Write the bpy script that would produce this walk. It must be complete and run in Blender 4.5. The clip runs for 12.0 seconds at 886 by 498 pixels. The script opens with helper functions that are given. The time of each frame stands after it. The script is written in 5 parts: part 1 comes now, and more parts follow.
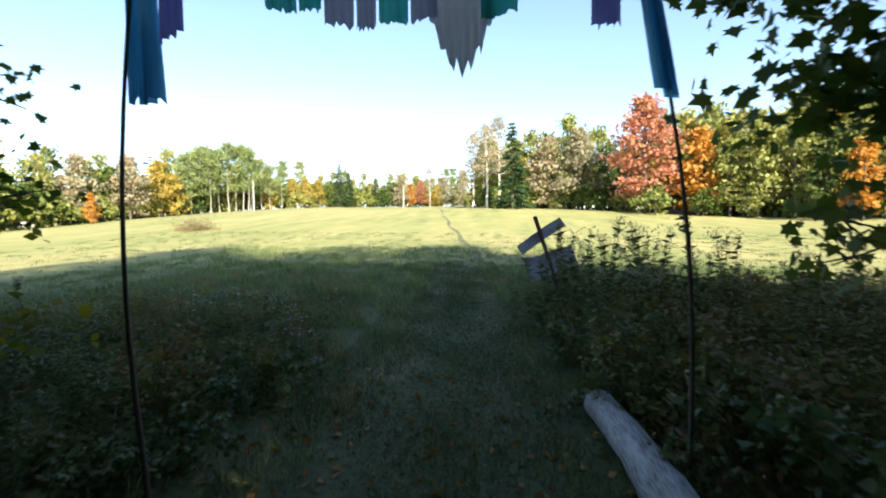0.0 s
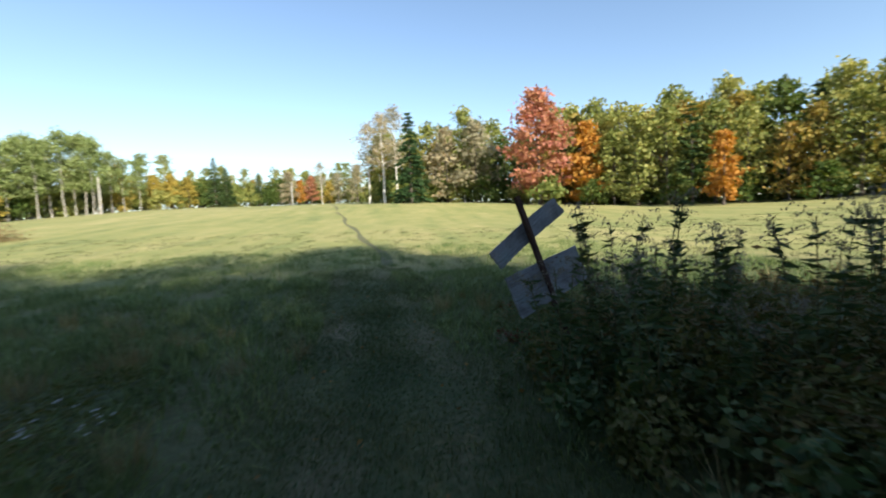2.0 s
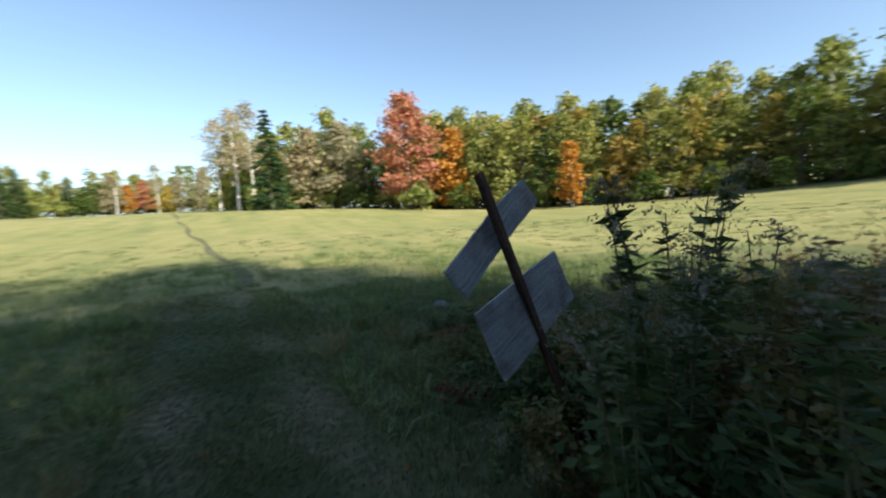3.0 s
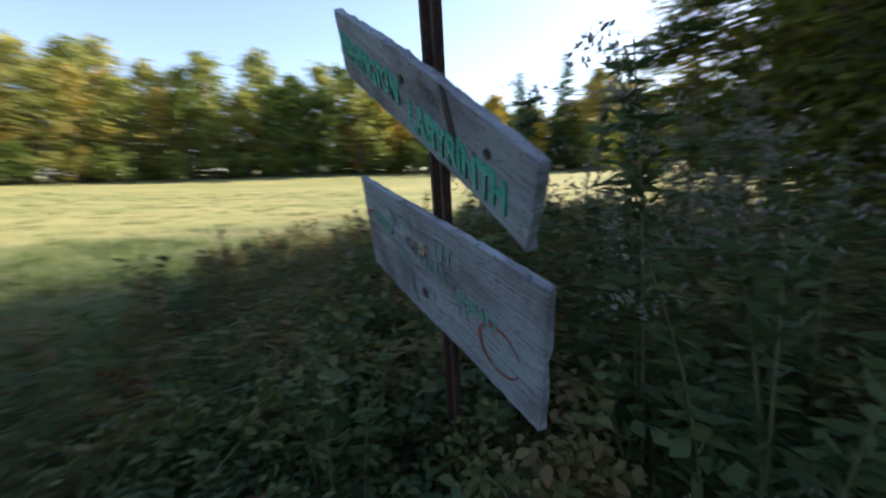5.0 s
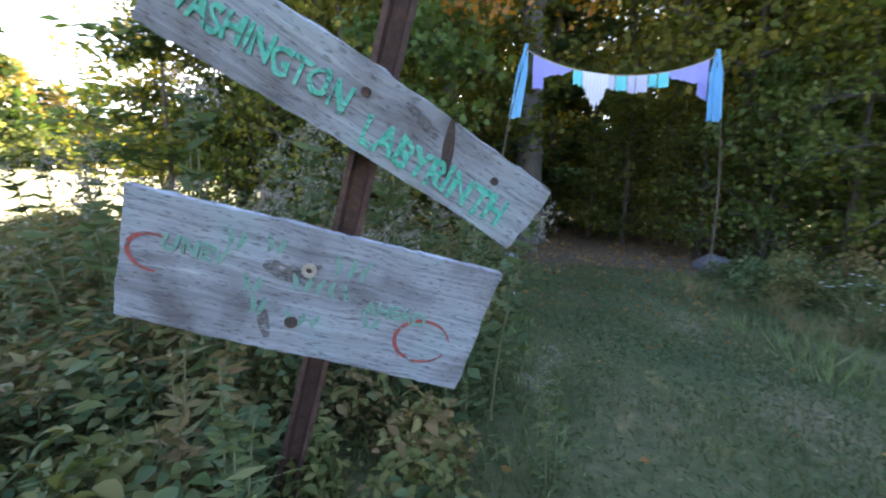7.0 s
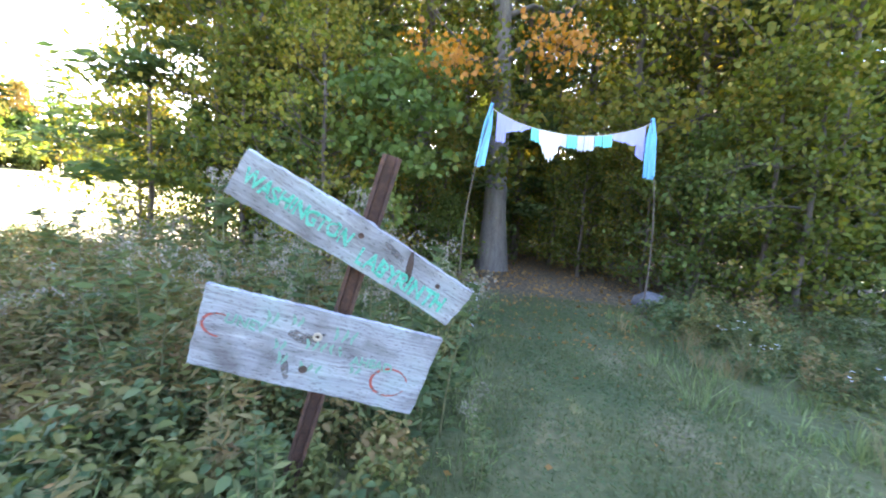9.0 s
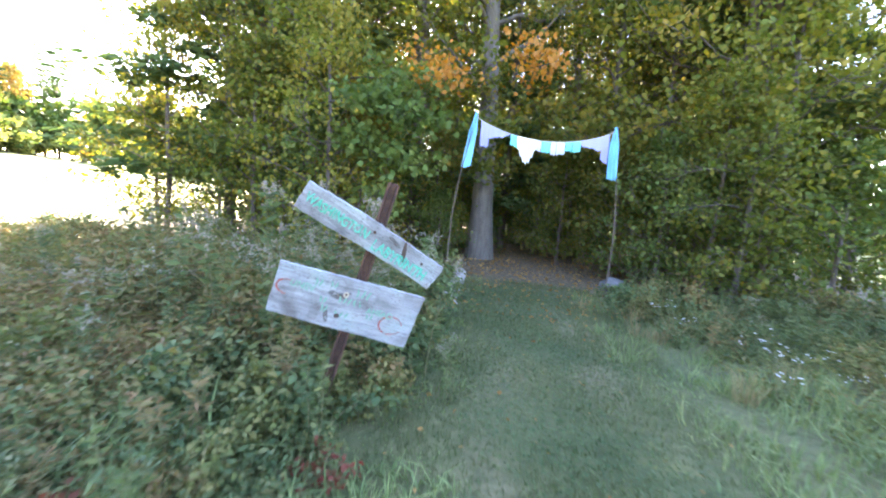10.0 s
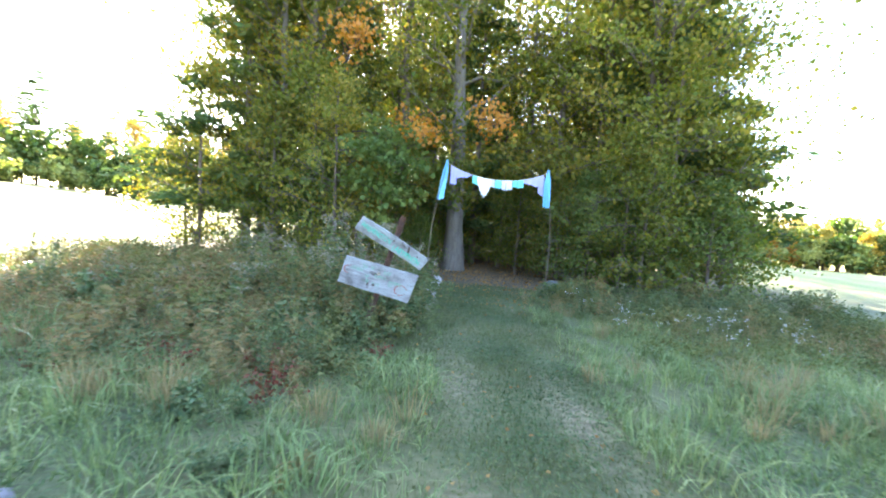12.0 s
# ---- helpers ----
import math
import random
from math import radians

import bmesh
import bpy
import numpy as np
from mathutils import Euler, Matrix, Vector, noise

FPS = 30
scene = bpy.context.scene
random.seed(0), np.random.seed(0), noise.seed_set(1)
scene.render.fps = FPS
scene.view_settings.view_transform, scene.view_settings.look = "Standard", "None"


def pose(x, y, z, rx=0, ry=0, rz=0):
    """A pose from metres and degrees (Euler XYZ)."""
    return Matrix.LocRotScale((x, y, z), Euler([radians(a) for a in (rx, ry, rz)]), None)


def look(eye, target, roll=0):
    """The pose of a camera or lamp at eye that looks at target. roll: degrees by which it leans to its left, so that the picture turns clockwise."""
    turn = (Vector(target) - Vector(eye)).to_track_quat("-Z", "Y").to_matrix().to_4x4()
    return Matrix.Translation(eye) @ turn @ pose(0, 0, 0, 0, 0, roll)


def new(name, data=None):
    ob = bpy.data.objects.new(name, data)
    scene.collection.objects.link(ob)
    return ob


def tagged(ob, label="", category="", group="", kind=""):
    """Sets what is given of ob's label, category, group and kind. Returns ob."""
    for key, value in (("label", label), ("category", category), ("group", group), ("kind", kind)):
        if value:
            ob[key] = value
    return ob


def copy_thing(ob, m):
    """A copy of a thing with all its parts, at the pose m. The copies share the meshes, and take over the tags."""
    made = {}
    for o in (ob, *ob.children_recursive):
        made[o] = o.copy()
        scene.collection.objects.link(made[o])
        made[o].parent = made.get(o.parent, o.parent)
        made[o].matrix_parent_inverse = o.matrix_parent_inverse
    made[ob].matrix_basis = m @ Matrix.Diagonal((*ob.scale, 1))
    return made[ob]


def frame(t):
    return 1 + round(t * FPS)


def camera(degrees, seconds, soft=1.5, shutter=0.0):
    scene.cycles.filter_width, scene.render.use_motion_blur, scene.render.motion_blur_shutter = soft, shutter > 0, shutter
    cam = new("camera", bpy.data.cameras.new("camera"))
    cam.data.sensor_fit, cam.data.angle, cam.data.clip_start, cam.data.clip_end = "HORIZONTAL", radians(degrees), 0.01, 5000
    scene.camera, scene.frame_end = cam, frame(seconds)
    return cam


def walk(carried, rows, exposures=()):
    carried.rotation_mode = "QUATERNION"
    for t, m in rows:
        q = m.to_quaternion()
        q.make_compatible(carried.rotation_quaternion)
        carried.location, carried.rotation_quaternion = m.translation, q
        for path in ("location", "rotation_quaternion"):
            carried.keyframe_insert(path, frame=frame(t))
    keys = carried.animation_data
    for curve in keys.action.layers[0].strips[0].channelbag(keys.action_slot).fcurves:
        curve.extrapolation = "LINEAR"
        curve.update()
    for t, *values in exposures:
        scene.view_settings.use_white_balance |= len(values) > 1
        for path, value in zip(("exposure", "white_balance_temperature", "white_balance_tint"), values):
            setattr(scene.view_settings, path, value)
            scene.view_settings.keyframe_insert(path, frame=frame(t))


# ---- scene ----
cam = camera(93.0, 12.0, soft=2.0, shutter=0.5)
PATH = [
    (0, (0.643, 1.037, 1.438), (0.368, 3.016, 1.346), -0.6),
    (0.5, (0.515, 1.6, 1.526), (0.24, 3.577, 1.398), -0.3),
    (1, (0.355, 2.721, 1.528), (0.174, 4.708, 1.395), -1.0),
    (1.5, (0.236, 3.621, 1.497), (0.212, 5.617, 1.374), -2.2),
    (2, (0.118, 4.42, 1.437), (0.326, 6.405, 1.313), -2.8),
    (2.5, (0.068, 5.302, 1.428), (0.53, 7.243, 1.296), -3.4),
    (4.5, (0.154, 7.829, 1.198), (2.049, 8.423, 0.958), -4.8),
    (5, (0.308, 8.203, 1.125), (2.272, 7.973, 0.822), -1.4),
    (5.5, (0.475, 8.694, 1.097), (2.017, 7.445, 0.847), 2.7),
    (6, (0.635, 8.813, 1.09), (1.788, 7.202, 0.812), 1.9),
    (6.5, (0.809, 8.911, 1.117), (1.592, 7.094, 0.828), 1.3),
    (7, (0.881, 9.026, 1.156), (1.381, 7.111, 0.872), 0.9),
    (7.5, (0.888, 9.077, 1.177), (1.281, 7.132, 0.927), 0.7),
    (9.5, (0.595, 9.96, 1.571), (0.961, 8.004, 1.365), 4.1),
    (10, (0.462, 10.497, 1.604), (0.804, 8.544, 1.346), 4.2),
    (10.5, (0.342, 11.165, 1.583), (0.646, 9.209, 1.293), 4.0),
    (11, (0.257, 11.821, 1.631), (0.526, 9.859, 1.346), 4.0),
    (11.5, (0.178, 12.376, 1.648), (0.424, 10.403, 1.43), 3.9),
    (12, (0.111, 12.957, 1.659), (0.354, 10.977, 1.512), 3.7),
]
walk(cam, [(t, look(eye, target, roll)) for t, eye, target, roll in PATH],
     exposures=[(0, 1.72, 6450, 10), (1, 1.38, 6400, 9), (2, 1.08, 6400, 8), (2.7, 0.98, 6400, 8), (4.5, 1.45, 6550, 14), (5, 1.45, 6500, 17),
                (6, 2.4, 6550, 20), (6.5, 2.95, 6600, 22), (7.5, 3.6, 6700, 23), (9.5, 4.45, 6650, 24), (10.5, 4.5, 6700, 22), (12, 4.35, 6600, 16)])

# ---- daylight: low autumn sun behind the grove ----
SUN_AZ, SUN_EL = radians(155), radians(30)      # bearing from +y towards +x
world = bpy.data.worlds.new("world")
scene.world = world
world.use_nodes = True
wn = world.node_tree
bg = wn.nodes["Background"]
sky = wn.nodes.new("ShaderNodeTexSky")
sky.sky_type = "NISHITA"
sky.sun_disc = False
sky.sun_elevation = SUN_EL
sky.sun_rotation = SUN_AZ
sky.dust_density = 0.6
sky.ozone_density = 1.1
wn.links.new(sky.outputs[0], bg.inputs[0])
bg.inputs[1].default_value = 0.115
sun = new("sun", bpy.data.lights.new("sun", "SUN"))
sun.data.energy = 5.0
sun.data.angle = radians(0.5)
sun.data.color = (1.0, 0.9, 0.74)
sun_from = Vector((math.sin(SUN_AZ) * math.cos(SUN_EL), math.cos(SUN_AZ) * math.cos(SUN_EL), math.sin(SUN_EL)))
sun.matrix_world = look(sun_from * 80, (0, 0, 0))

# ---- materials ----


def material(name):
    m = bpy.data.materials.new(name)
    m.use_nodes = True
    return m, m.node_tree.nodes, m.node_tree.links, m.node_tree.nodes["Principled BSDF"]


def ramp(nodes, stops):
    r = nodes.new("ShaderNodeValToRGB")
    while len(r.color_ramp.elements) < len(stops):
        r.color_ramp.elements.new(0.5)
    for e, (p, c) in zip(r.color_ramp.elements, stops):
        e.position, e.color = p, (*c, 1)
    return r


def foliage(name, colours, through_light=0.27, rough=0.55, spread=0.25):
    """Leaves: a colour for each leaf, drifting from plant to plant, with light coming through."""
    m, n, l, b = material(name)
    geo, info, tc, nz = n.new("ShaderNodeNewGeometry"), n.new("ShaderNodeObjectInfo"), n.new("ShaderNodeTexCoord"), n.new("ShaderNodeTexNoise")
    nz.inputs["Scale"].default_value = 0.9
    l.new(tc.outputs["Object"], nz.inputs["Vector"])
    add = n.new("ShaderNodeMath"); add.operation = "MULTIPLY_ADD"
    add.inputs[1].default_value = 0.45
    l.new(geo.outputs["Random Per Island"], add.inputs[0])
    add2 = n.new("ShaderNodeMath"); add2.operation = "MULTIPLY_ADD"
    add2.inputs[1].default_value = spread
    l.new(info.outputs["Random"], add2.inputs[0])
    l.new(add.outputs[0], add2.inputs[2])
    sub = n.new("ShaderNodeMath"); sub.operation = "MULTIPLY_ADD"
    sub.inputs[1].default_value, sub.inputs[2].default_value = 0.9, -0.3
    l.new(nz.outputs[0], sub.inputs[0])
    l.new(sub.outputs[0], add.inputs[2])
    r = ramp(n, [(i / max(1, len(colours) - 1), c) for i, c in enumerate(colours)])
    l.new(add2.outputs[0], r.inputs[0])
    l.new(r.outputs[0], b.inputs["Base Color"])
    b.inputs["Roughness"].default_value = rough + 0.1
    b.inputs["Specular IOR Level"].default_value = 0.22
    tr = n.new("ShaderNodeBsdfTranslucent")
    hs = n.new("ShaderNodeHueSaturation")
    hs.inputs["Saturation"].default_value, hs.inputs["Value"].default_value = 1.15, 1.5
    l.new(r.outputs[0], hs.inputs["Color"])
    l.new(hs.outputs[0], tr.inputs["Color"])
    mix = n.new("ShaderNodeMixShader")
    mix.inputs[0].default_value = through_light
    l.new(b.outputs[0], mix.inputs[1])
    l.new(tr.outputs[0], mix.inputs[2])
    l.new(mix.outputs[0], n["Material Output"].inputs["Surface"])
    return m


def rough_solid(name, colours, scale=8.0, rough=0.8, bump=0.4, stretch=(1, 1, 1), metal=0.0, detail=8.0, fine=6.0):
    """Two scales of noise through a ramp, with bump."""
    m, n, l, b = material(name)
    tc, mp, nz, nz2 = n.new("ShaderNodeTexCoord"), n.new("ShaderNodeMapping"), n.new("ShaderNodeTexNoise"), n.new("ShaderNodeTexNoise")
    mp.inputs["Scale"].default_value = stretch
    l.new(tc.outputs["Object"], mp.inputs[0])
    for q, s in ((nz, scale), (nz2, scale * fine)):
        q.inputs["Scale"].default_value, q.inputs["Detail"].default_value = s, detail
        l.new(mp.outputs[0], q.inputs["Vector"])
    mx = n.new("ShaderNodeMath"); mx.operation = "MULTIPLY_ADD"
    mx.inputs[1].default_value = 0.5
    hf = n.new("ShaderNodeMath"); hf.operation = "MULTIPLY"
    hf.inputs[1].default_value = 0.5
    l.new(nz.outputs[0], hf.inputs[0])
    l.new(nz2.outputs[0], mx.inputs[0])
    l.new(hf.outputs[0], mx.inputs[2])
    r = ramp(n, [(0.32 + 0.36 * i / max(1, len(colours) - 1), c) for i, c in enumerate(colours)])
    l.new(mx.outputs[0], r.inputs[0])
    l.new(r.outputs[0], b.inputs["Base Color"])
    b.inputs["Roughness"].default_value, b.inputs["Metallic"].default_value = rough, metal
    bp = n.new("ShaderNodeBump")
    bp.inputs["Strength"].default_value, bp.inputs["Distance"].default_value = bump, 0.02
    l.new(mx.outputs[0], bp.inputs["Height"])
    l.new(bp.outputs[0], b.inputs["Normal"])
    return m


M_GREEN = foliage("green_leaves", [(0.038, 0.068, 0.015), (0.06, 0.101, 0.022), (0.098, 0.131, 0.03), (0.18, 0.165, 0.038)])
M_WOODLEAF = foliage("grove_leaves", [(0.034, 0.058, 0.011), (0.058, 0.086, 0.015), (0.1, 0.118, 0.021), (0.17, 0.142, 0.029), (0.23, 0.125, 0.03)], 0.4)
M_ORANGE = foliage("orange_leaves", [(0.3, 0.13, 0.03), (0.42, 0.2, 0.04), (0.48, 0.28, 0.06)])
M_RED = foliage("red_leaves", [(0.32, 0.2, 0.08), (0.36, 0.18, 0.085), (0.38, 0.16, 0.1), (0.4, 0.15, 0.13)])
M_OLIVE = foliage("olive_leaves", [(0.07, 0.11, 0.03), (0.14, 0.175, 0.045), (0.25, 0.26, 0.075), (0.36, 0.33, 0.1)], spread=0.4)
M_PALE = foliage("pale_leaves", [(0.2, 0.19, 0.12), (0.3, 0.27, 0.17), (0.36, 0.26, 0.15)])
M_NEEDLE = foliage("needles", [(0.018, 0.045, 0.018), (0.035, 0.075, 0.025), (0.06, 0.1, 0.035)], 0.2)
M_PINE = foliage("pine_needles", [(0.032, 0.068, 0.024), (0.064, 0.104, 0.032), (0.112, 0.136, 0.04)], 0.3)
M_GRASS = foliage("grass_blades", [(0.070, 0.109, 0.039), (0.128, 0.179, 0.066), (0.209, 0.240, 0.092), (0.325, 0.310, 0.170)], 0.22, 0.5, 0.0)
M_SHORT = foliage("mown_grass", [(0.04, 0.062, 0.02), (0.068, 0.092, 0.034), (0.112, 0.118, 0.053), (0.186, 0.164, 0.093)], 0.3, 0.65, 0.0)
M_STRAW = foliage("dry_grass", [(0.158, 0.122, 0.058), (0.252, 0.202, 0.101), (0.202, 0.144, 0.072)], 0.25, 0.7, 0.0)
M_WEED = foliage("weed_leaves", [(0.028, 0.05, 0.02), (0.05, 0.08, 0.03), (0.085, 0.115, 0.04), (0.16, 0.15, 0.06)], 0.22, 0.5)
# the far trees' olive leaves again, darkened since the grove is in shade
M_GROVELEAF_SHADED = foliage("shaded_yellowing_leaves", [(0.055, 0.085, 0.016), (0.1, 0.125, 0.022), (0.18, 0.17, 0.032), (0.27, 0.2, 0.045)], 0.4, spread=0.4)
M_RUSTLEAF = foliage("rust_leaves", [(0.25, 0.11, 0.028), (0.36, 0.17, 0.04), (0.4, 0.23, 0.055)], 0.4)
M_MIXWEED = foliage("mixed_weed_leaves", [(0.035, 0.055, 0.018), (0.07, 0.09, 0.025), (0.12, 0.125, 0.038), (0.17, 0.125, 0.05), (0.14, 0.075, 0.035)], 0.24, 0.55, 0.35)
M_TAWNY = foliage("tawny_leaves", [(0.12, 0.14, 0.035), (0.23, 0.21, 0.055), (0.34, 0.26, 0.07), (0.38, 0.22, 0.06)], spread=0.5)
M_BRAMBLE = foliage("bramble_leaves", [(0.029, 0.061, 0.025), (0.05, 0.09, 0.036), (0.083, 0.119, 0.047), (0.144, 0.144, 0.054), (0.187, 0.094, 0.043)], 0.25, 0.45)
M_REDWEED = foliage("crimson_leaves", [(0.05, 0.07, 0.02), (0.12, 0.05, 0.025), (0.15, 0.035, 0.025), (0.13, 0.07, 0.025)], 0.35)
M_FLUFF = foliage("seed_fluff", [(0.130, 0.114, 0.081), (0.216, 0.194, 0.151), (0.270, 0.248, 0.205)], 0.3, 0.9)
M_WHITE = foliage("white_petals", [(0.45, 0.45, 0.48), (0.6, 0.6, 0.62)], 0.3, 0.6)
M_STEM = rough_solid("stems", [(0.08, 0.09, 0.03), (0.15, 0.13, 0.06)], 20, 0.8, 0.1)
M_BARK = rough_solid("bark", [(0.045, 0.034, 0.026), (0.098, 0.079, 0.064), (0.15, 0.131, 0.112)], 5, 0.9, 1.0, (3, 3, 0.6))
M_GREYBARK = rough_solid("grey_bark", [(0.060, 0.050, 0.043), (0.111, 0.101, 0.088), (0.151, 0.141, 0.126)], 4, 0.9, 1.0, (3, 3, 0.5))
M_BIRCH = rough_solid("birch_bark", [(0.2, 0.17, 0.15), (0.55, 0.52, 0.47), (0.7, 0.68, 0.63)], 3, 0.7, 0.3, (0.6, 0.6, 3))


def terrain_material():
    """Mown hay field, worn and dry in patches, with leaf litter and bare soil under the grove; grass near it is
    darkened for shade.
    """
    m, n, l, b = material("field_ground")
    tc = n.new("ShaderNodeTexCoord")
    big, mid, fine = (n.new("ShaderNodeTexNoise") for _ in range(3))
    for q, s, d in ((big, 0.05, 4), (mid, 0.7, 6), (fine, 14, 8)):
        q.inputs["Scale"].default_value, q.inputs["Detail"].default_value = s, d
        l.new(tc.outputs["Object"], q.inputs["Vector"])
    mp = n.new("ShaderNodeMapping")
    mp.inputs["Rotation"].default_value = (0, 0, radians(8))
    mp.inputs["Scale"].default_value = (0.55, 0.04, 1)
    l.new(tc.outputs["Object"], mp.inputs[0])
    rows = n.new("ShaderNodeTexNoise")
    rows.inputs["Scale"].default_value = 1.2
    l.new(mp.outputs[0], rows.inputs["Vector"])
    s1 = n.new("ShaderNodeMath"); s1.operation = "MULTIPLY_ADD"; s1.inputs[1].default_value = 0.35
    s2 = n.new("ShaderNodeMath"); s2.operation = "MULTIPLY_ADD"; s2.inputs[1].default_value = 0.3
    s3 = n.new("ShaderNodeMath"); s3.operation = "MULTIPLY"; s3.inputs[1].default_value = 0.3
    l.new(big.outputs[0], s3.inputs[0])
    l.new(mid.outputs[0], s2.inputs[0]); l.new(s3.outputs[0], s2.inputs[2])
    s4 = n.new("ShaderNodeMath"); s4.operation = "MULTIPLY_ADD"; s4.inputs[1].default_value = 0.3
    l.new(rows.outputs[0], s1.inputs[0]); l.new(s2.outputs[0], s1.inputs[2])
    l.new(fine.outputs[0], s4.inputs[0]); l.new(s1.outputs[0], s4.inputs[2])
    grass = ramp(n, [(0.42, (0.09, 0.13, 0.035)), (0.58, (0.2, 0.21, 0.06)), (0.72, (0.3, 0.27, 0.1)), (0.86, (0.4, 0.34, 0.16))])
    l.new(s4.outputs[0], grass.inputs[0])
    soil = ramp(n, [(0.35, (0.03, 0.025, 0.015)), (0.5, (0.09, 0.065, 0.035)), (0.65, (0.2, 0.13, 0.06))])
    l.new(fine.outputs[0], soil.inputs[0])
    # mown grass by the path, darkened to carry the grove's shade in its colour
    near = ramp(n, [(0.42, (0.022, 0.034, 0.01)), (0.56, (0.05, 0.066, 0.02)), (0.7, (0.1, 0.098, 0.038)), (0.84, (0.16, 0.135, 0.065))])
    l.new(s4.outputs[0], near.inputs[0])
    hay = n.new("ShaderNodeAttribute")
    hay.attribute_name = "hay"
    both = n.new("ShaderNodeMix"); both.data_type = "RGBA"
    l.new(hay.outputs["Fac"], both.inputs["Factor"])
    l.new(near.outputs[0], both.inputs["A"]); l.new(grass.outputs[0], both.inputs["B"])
    trod = n.new("ShaderNodeAttribute")
    trod.attribute_name = "worn"
    tan = ramp(n, [(0.35, (0.08, 0.066, 0.033)), (0.55, (0.16, 0.132, 0.072)), (0.7, (0.23, 0.19, 0.115))])
    l.new(fine.outputs[0], tan.inputs[0])
    amount = n.new("ShaderNodeMath"); amount.operation = "MULTIPLY"
    l.new(trod.outputs["Fac"], amount.inputs[0]); l.new(mid.outputs[0], amount.inputs[1])
    lane = n.new("ShaderNodeMix"); lane.data_type = "RGBA"
    less = n.new("ShaderNodeMath"); less.operation = "MULTIPLY"; less.inputs[1].default_value = 1.5
    patch = n.new("ShaderNodeMapRange")
    patch.inputs[1].default_value, patch.inputs[2].default_value = 0.42, 0.62
    l.new(mid.outputs[0], patch.inputs[0])
    l.new(patch.outputs[0], less.inputs[0])
    thin = n.new("ShaderNodeMath"); thin.operation = "MULTIPLY"
    l.new(amount.outputs[0], thin.inputs[0]); l.new(less.outputs[0], thin.inputs[1])
    l.new(thin.outputs[0], lane.inputs["Factor"])
    l.new(both.outputs["Result"], lane.inputs["A"]); l.new(tan.outputs[0], lane.inputs["B"])
    at = n.new("ShaderNodeAttribute")
    at.attribute_name = "grove"
    mix = n.new("ShaderNodeMix"); mix.data_type = "RGBA"
    l.new(at.outputs["Fac"], mix.inputs["Factor"])
    l.new(lane.outputs["Result"], mix.inputs["A"]); l.new(soil.outputs[0], mix.inputs["B"])
    l.new(mix.outputs["Result"], b.inputs["Base Color"])
    b.inputs["Roughness"].default_value = 0.95
    bp = n.new("ShaderNodeBump")
    bp.inputs["Strength"].default_value, bp.inputs["Distance"].default_value = 0.6, 0.05
    l.new(fine.outputs[0], bp.inputs["Height"]); l.new(bp.outputs[0], b.inputs["Normal"])
    return m


# ---- mesh helpers ----
rng = np.random.default_rng(7)


def mesh_from(name, verts, quads, mat=None, smooth=False):
    """A mesh of quads from arrays."""
    me = bpy.data.meshes.new(name)
    v, q = np.asarray(verts, np.float32), np.asarray(quads, np.int32)
    me.vertices.add(len(v)); me.vertices.foreach_set("co", v.ravel())
    me.loops.add(q.size); me.loops.foreach_set("vertex_index", q.ravel())
    me.polygons.add(len(q))
    me.polygons.foreach_set("loop_start", np.arange(0, q.size, q.shape[1], dtype=np.int32))
    me.polygons.foreach_set("loop_total", np.full(len(q), q.shape[1], np.int32))
    if smooth:
        me.polygons.foreach_set("use_smooth", np.ones(len(q), bool))
    me.update(calc_edges=True)
    me.validate()
    if mat:
        me.materials.append(mat)
    return me


def unit(a):
    return a / np.maximum(np.linalg.norm(a, axis=-1, keepdims=True), 1e-9)


def leaf_quads(centres, size, axis=None, width=0.6, droop=0.0, g=rng):
    """One bent diamond for each centre. axis: the way from base to tip."""
    n = len(centres)
    size = np.broadcast_to(size, (n,))[:, None] * g.uniform(0.65, 1.35, (n, 1))
    a = unit(g.normal(size=(n, 3)) if axis is None else axis + 0.0)
    a = unit(a - np.array([0, 0, droop]))
    side = unit(np.cross(a, g.normal(size=(n, 3))))
    nor = np.cross(a, side)
    c = np.asarray(centres)
    v = np.stack([c - a * size / 2, c + side * size * width / 2 + nor * size * 0.08, c + a * size / 2 - nor * size * 0.1, c - side * size * width / 2 + nor * size * 0.08], 1)
    return v.reshape(-1, 3), np.arange(4 * n).reshape(-1, 4)


def tube(points, radii, sides=6):
    p, r = np.asarray(points, float), np.asarray(radii, float)
    t = unit(np.gradient(p, axis=0))
    ref = np.where(np.abs(t[:, 2:3]) > 0.9, np.array([[1.0, 0, 0]]), np.array([[0, 0, 1.0]]))
    u = unit(np.cross(t, ref)); w = np.cross(t, u)
    ang = np.linspace(0, 2 * np.pi, sides, endpoint=False)
    ring = p[:, None] + r[:, None, None] * (np.cos(ang)[None, :, None] * u[:, None] + np.sin(ang)[None, :, None] * w[:, None])
    k = len(p)
    i, j = np.meshgrid(np.arange(k - 1), np.arange(sides), indexing="ij")
    q = np.stack([i * sides + j, i * sides + (j + 1) % sides, (i + 1) * sides + (j + 1) % sides, (i + 1) * sides + j], -1).reshape(-1, 4)
    return ring.reshape(-1, 3), q


def joined(pieces):
    vs, qs, o = [], [], 0
    for v, q in pieces:
        vs.append(v); qs.append(q + o); o += len(v)
    return np.concatenate(vs), np.concatenate(qs)


def part(name, me, parent, label=""):
    ob = new(name, me)
    ob.parent = parent
    if label:
        tagged(ob, label)
    return ob


def bm_mesh(name, bm, mat, smooth=False):
    me = bpy.data.meshes.new(name)
    bm.to_mesh(me); bm.free()
    me.materials.append(mat)
    if smooth:
        me.polygons.foreach_set("use_smooth", np.ones(len(me.polygons), bool))
    return me


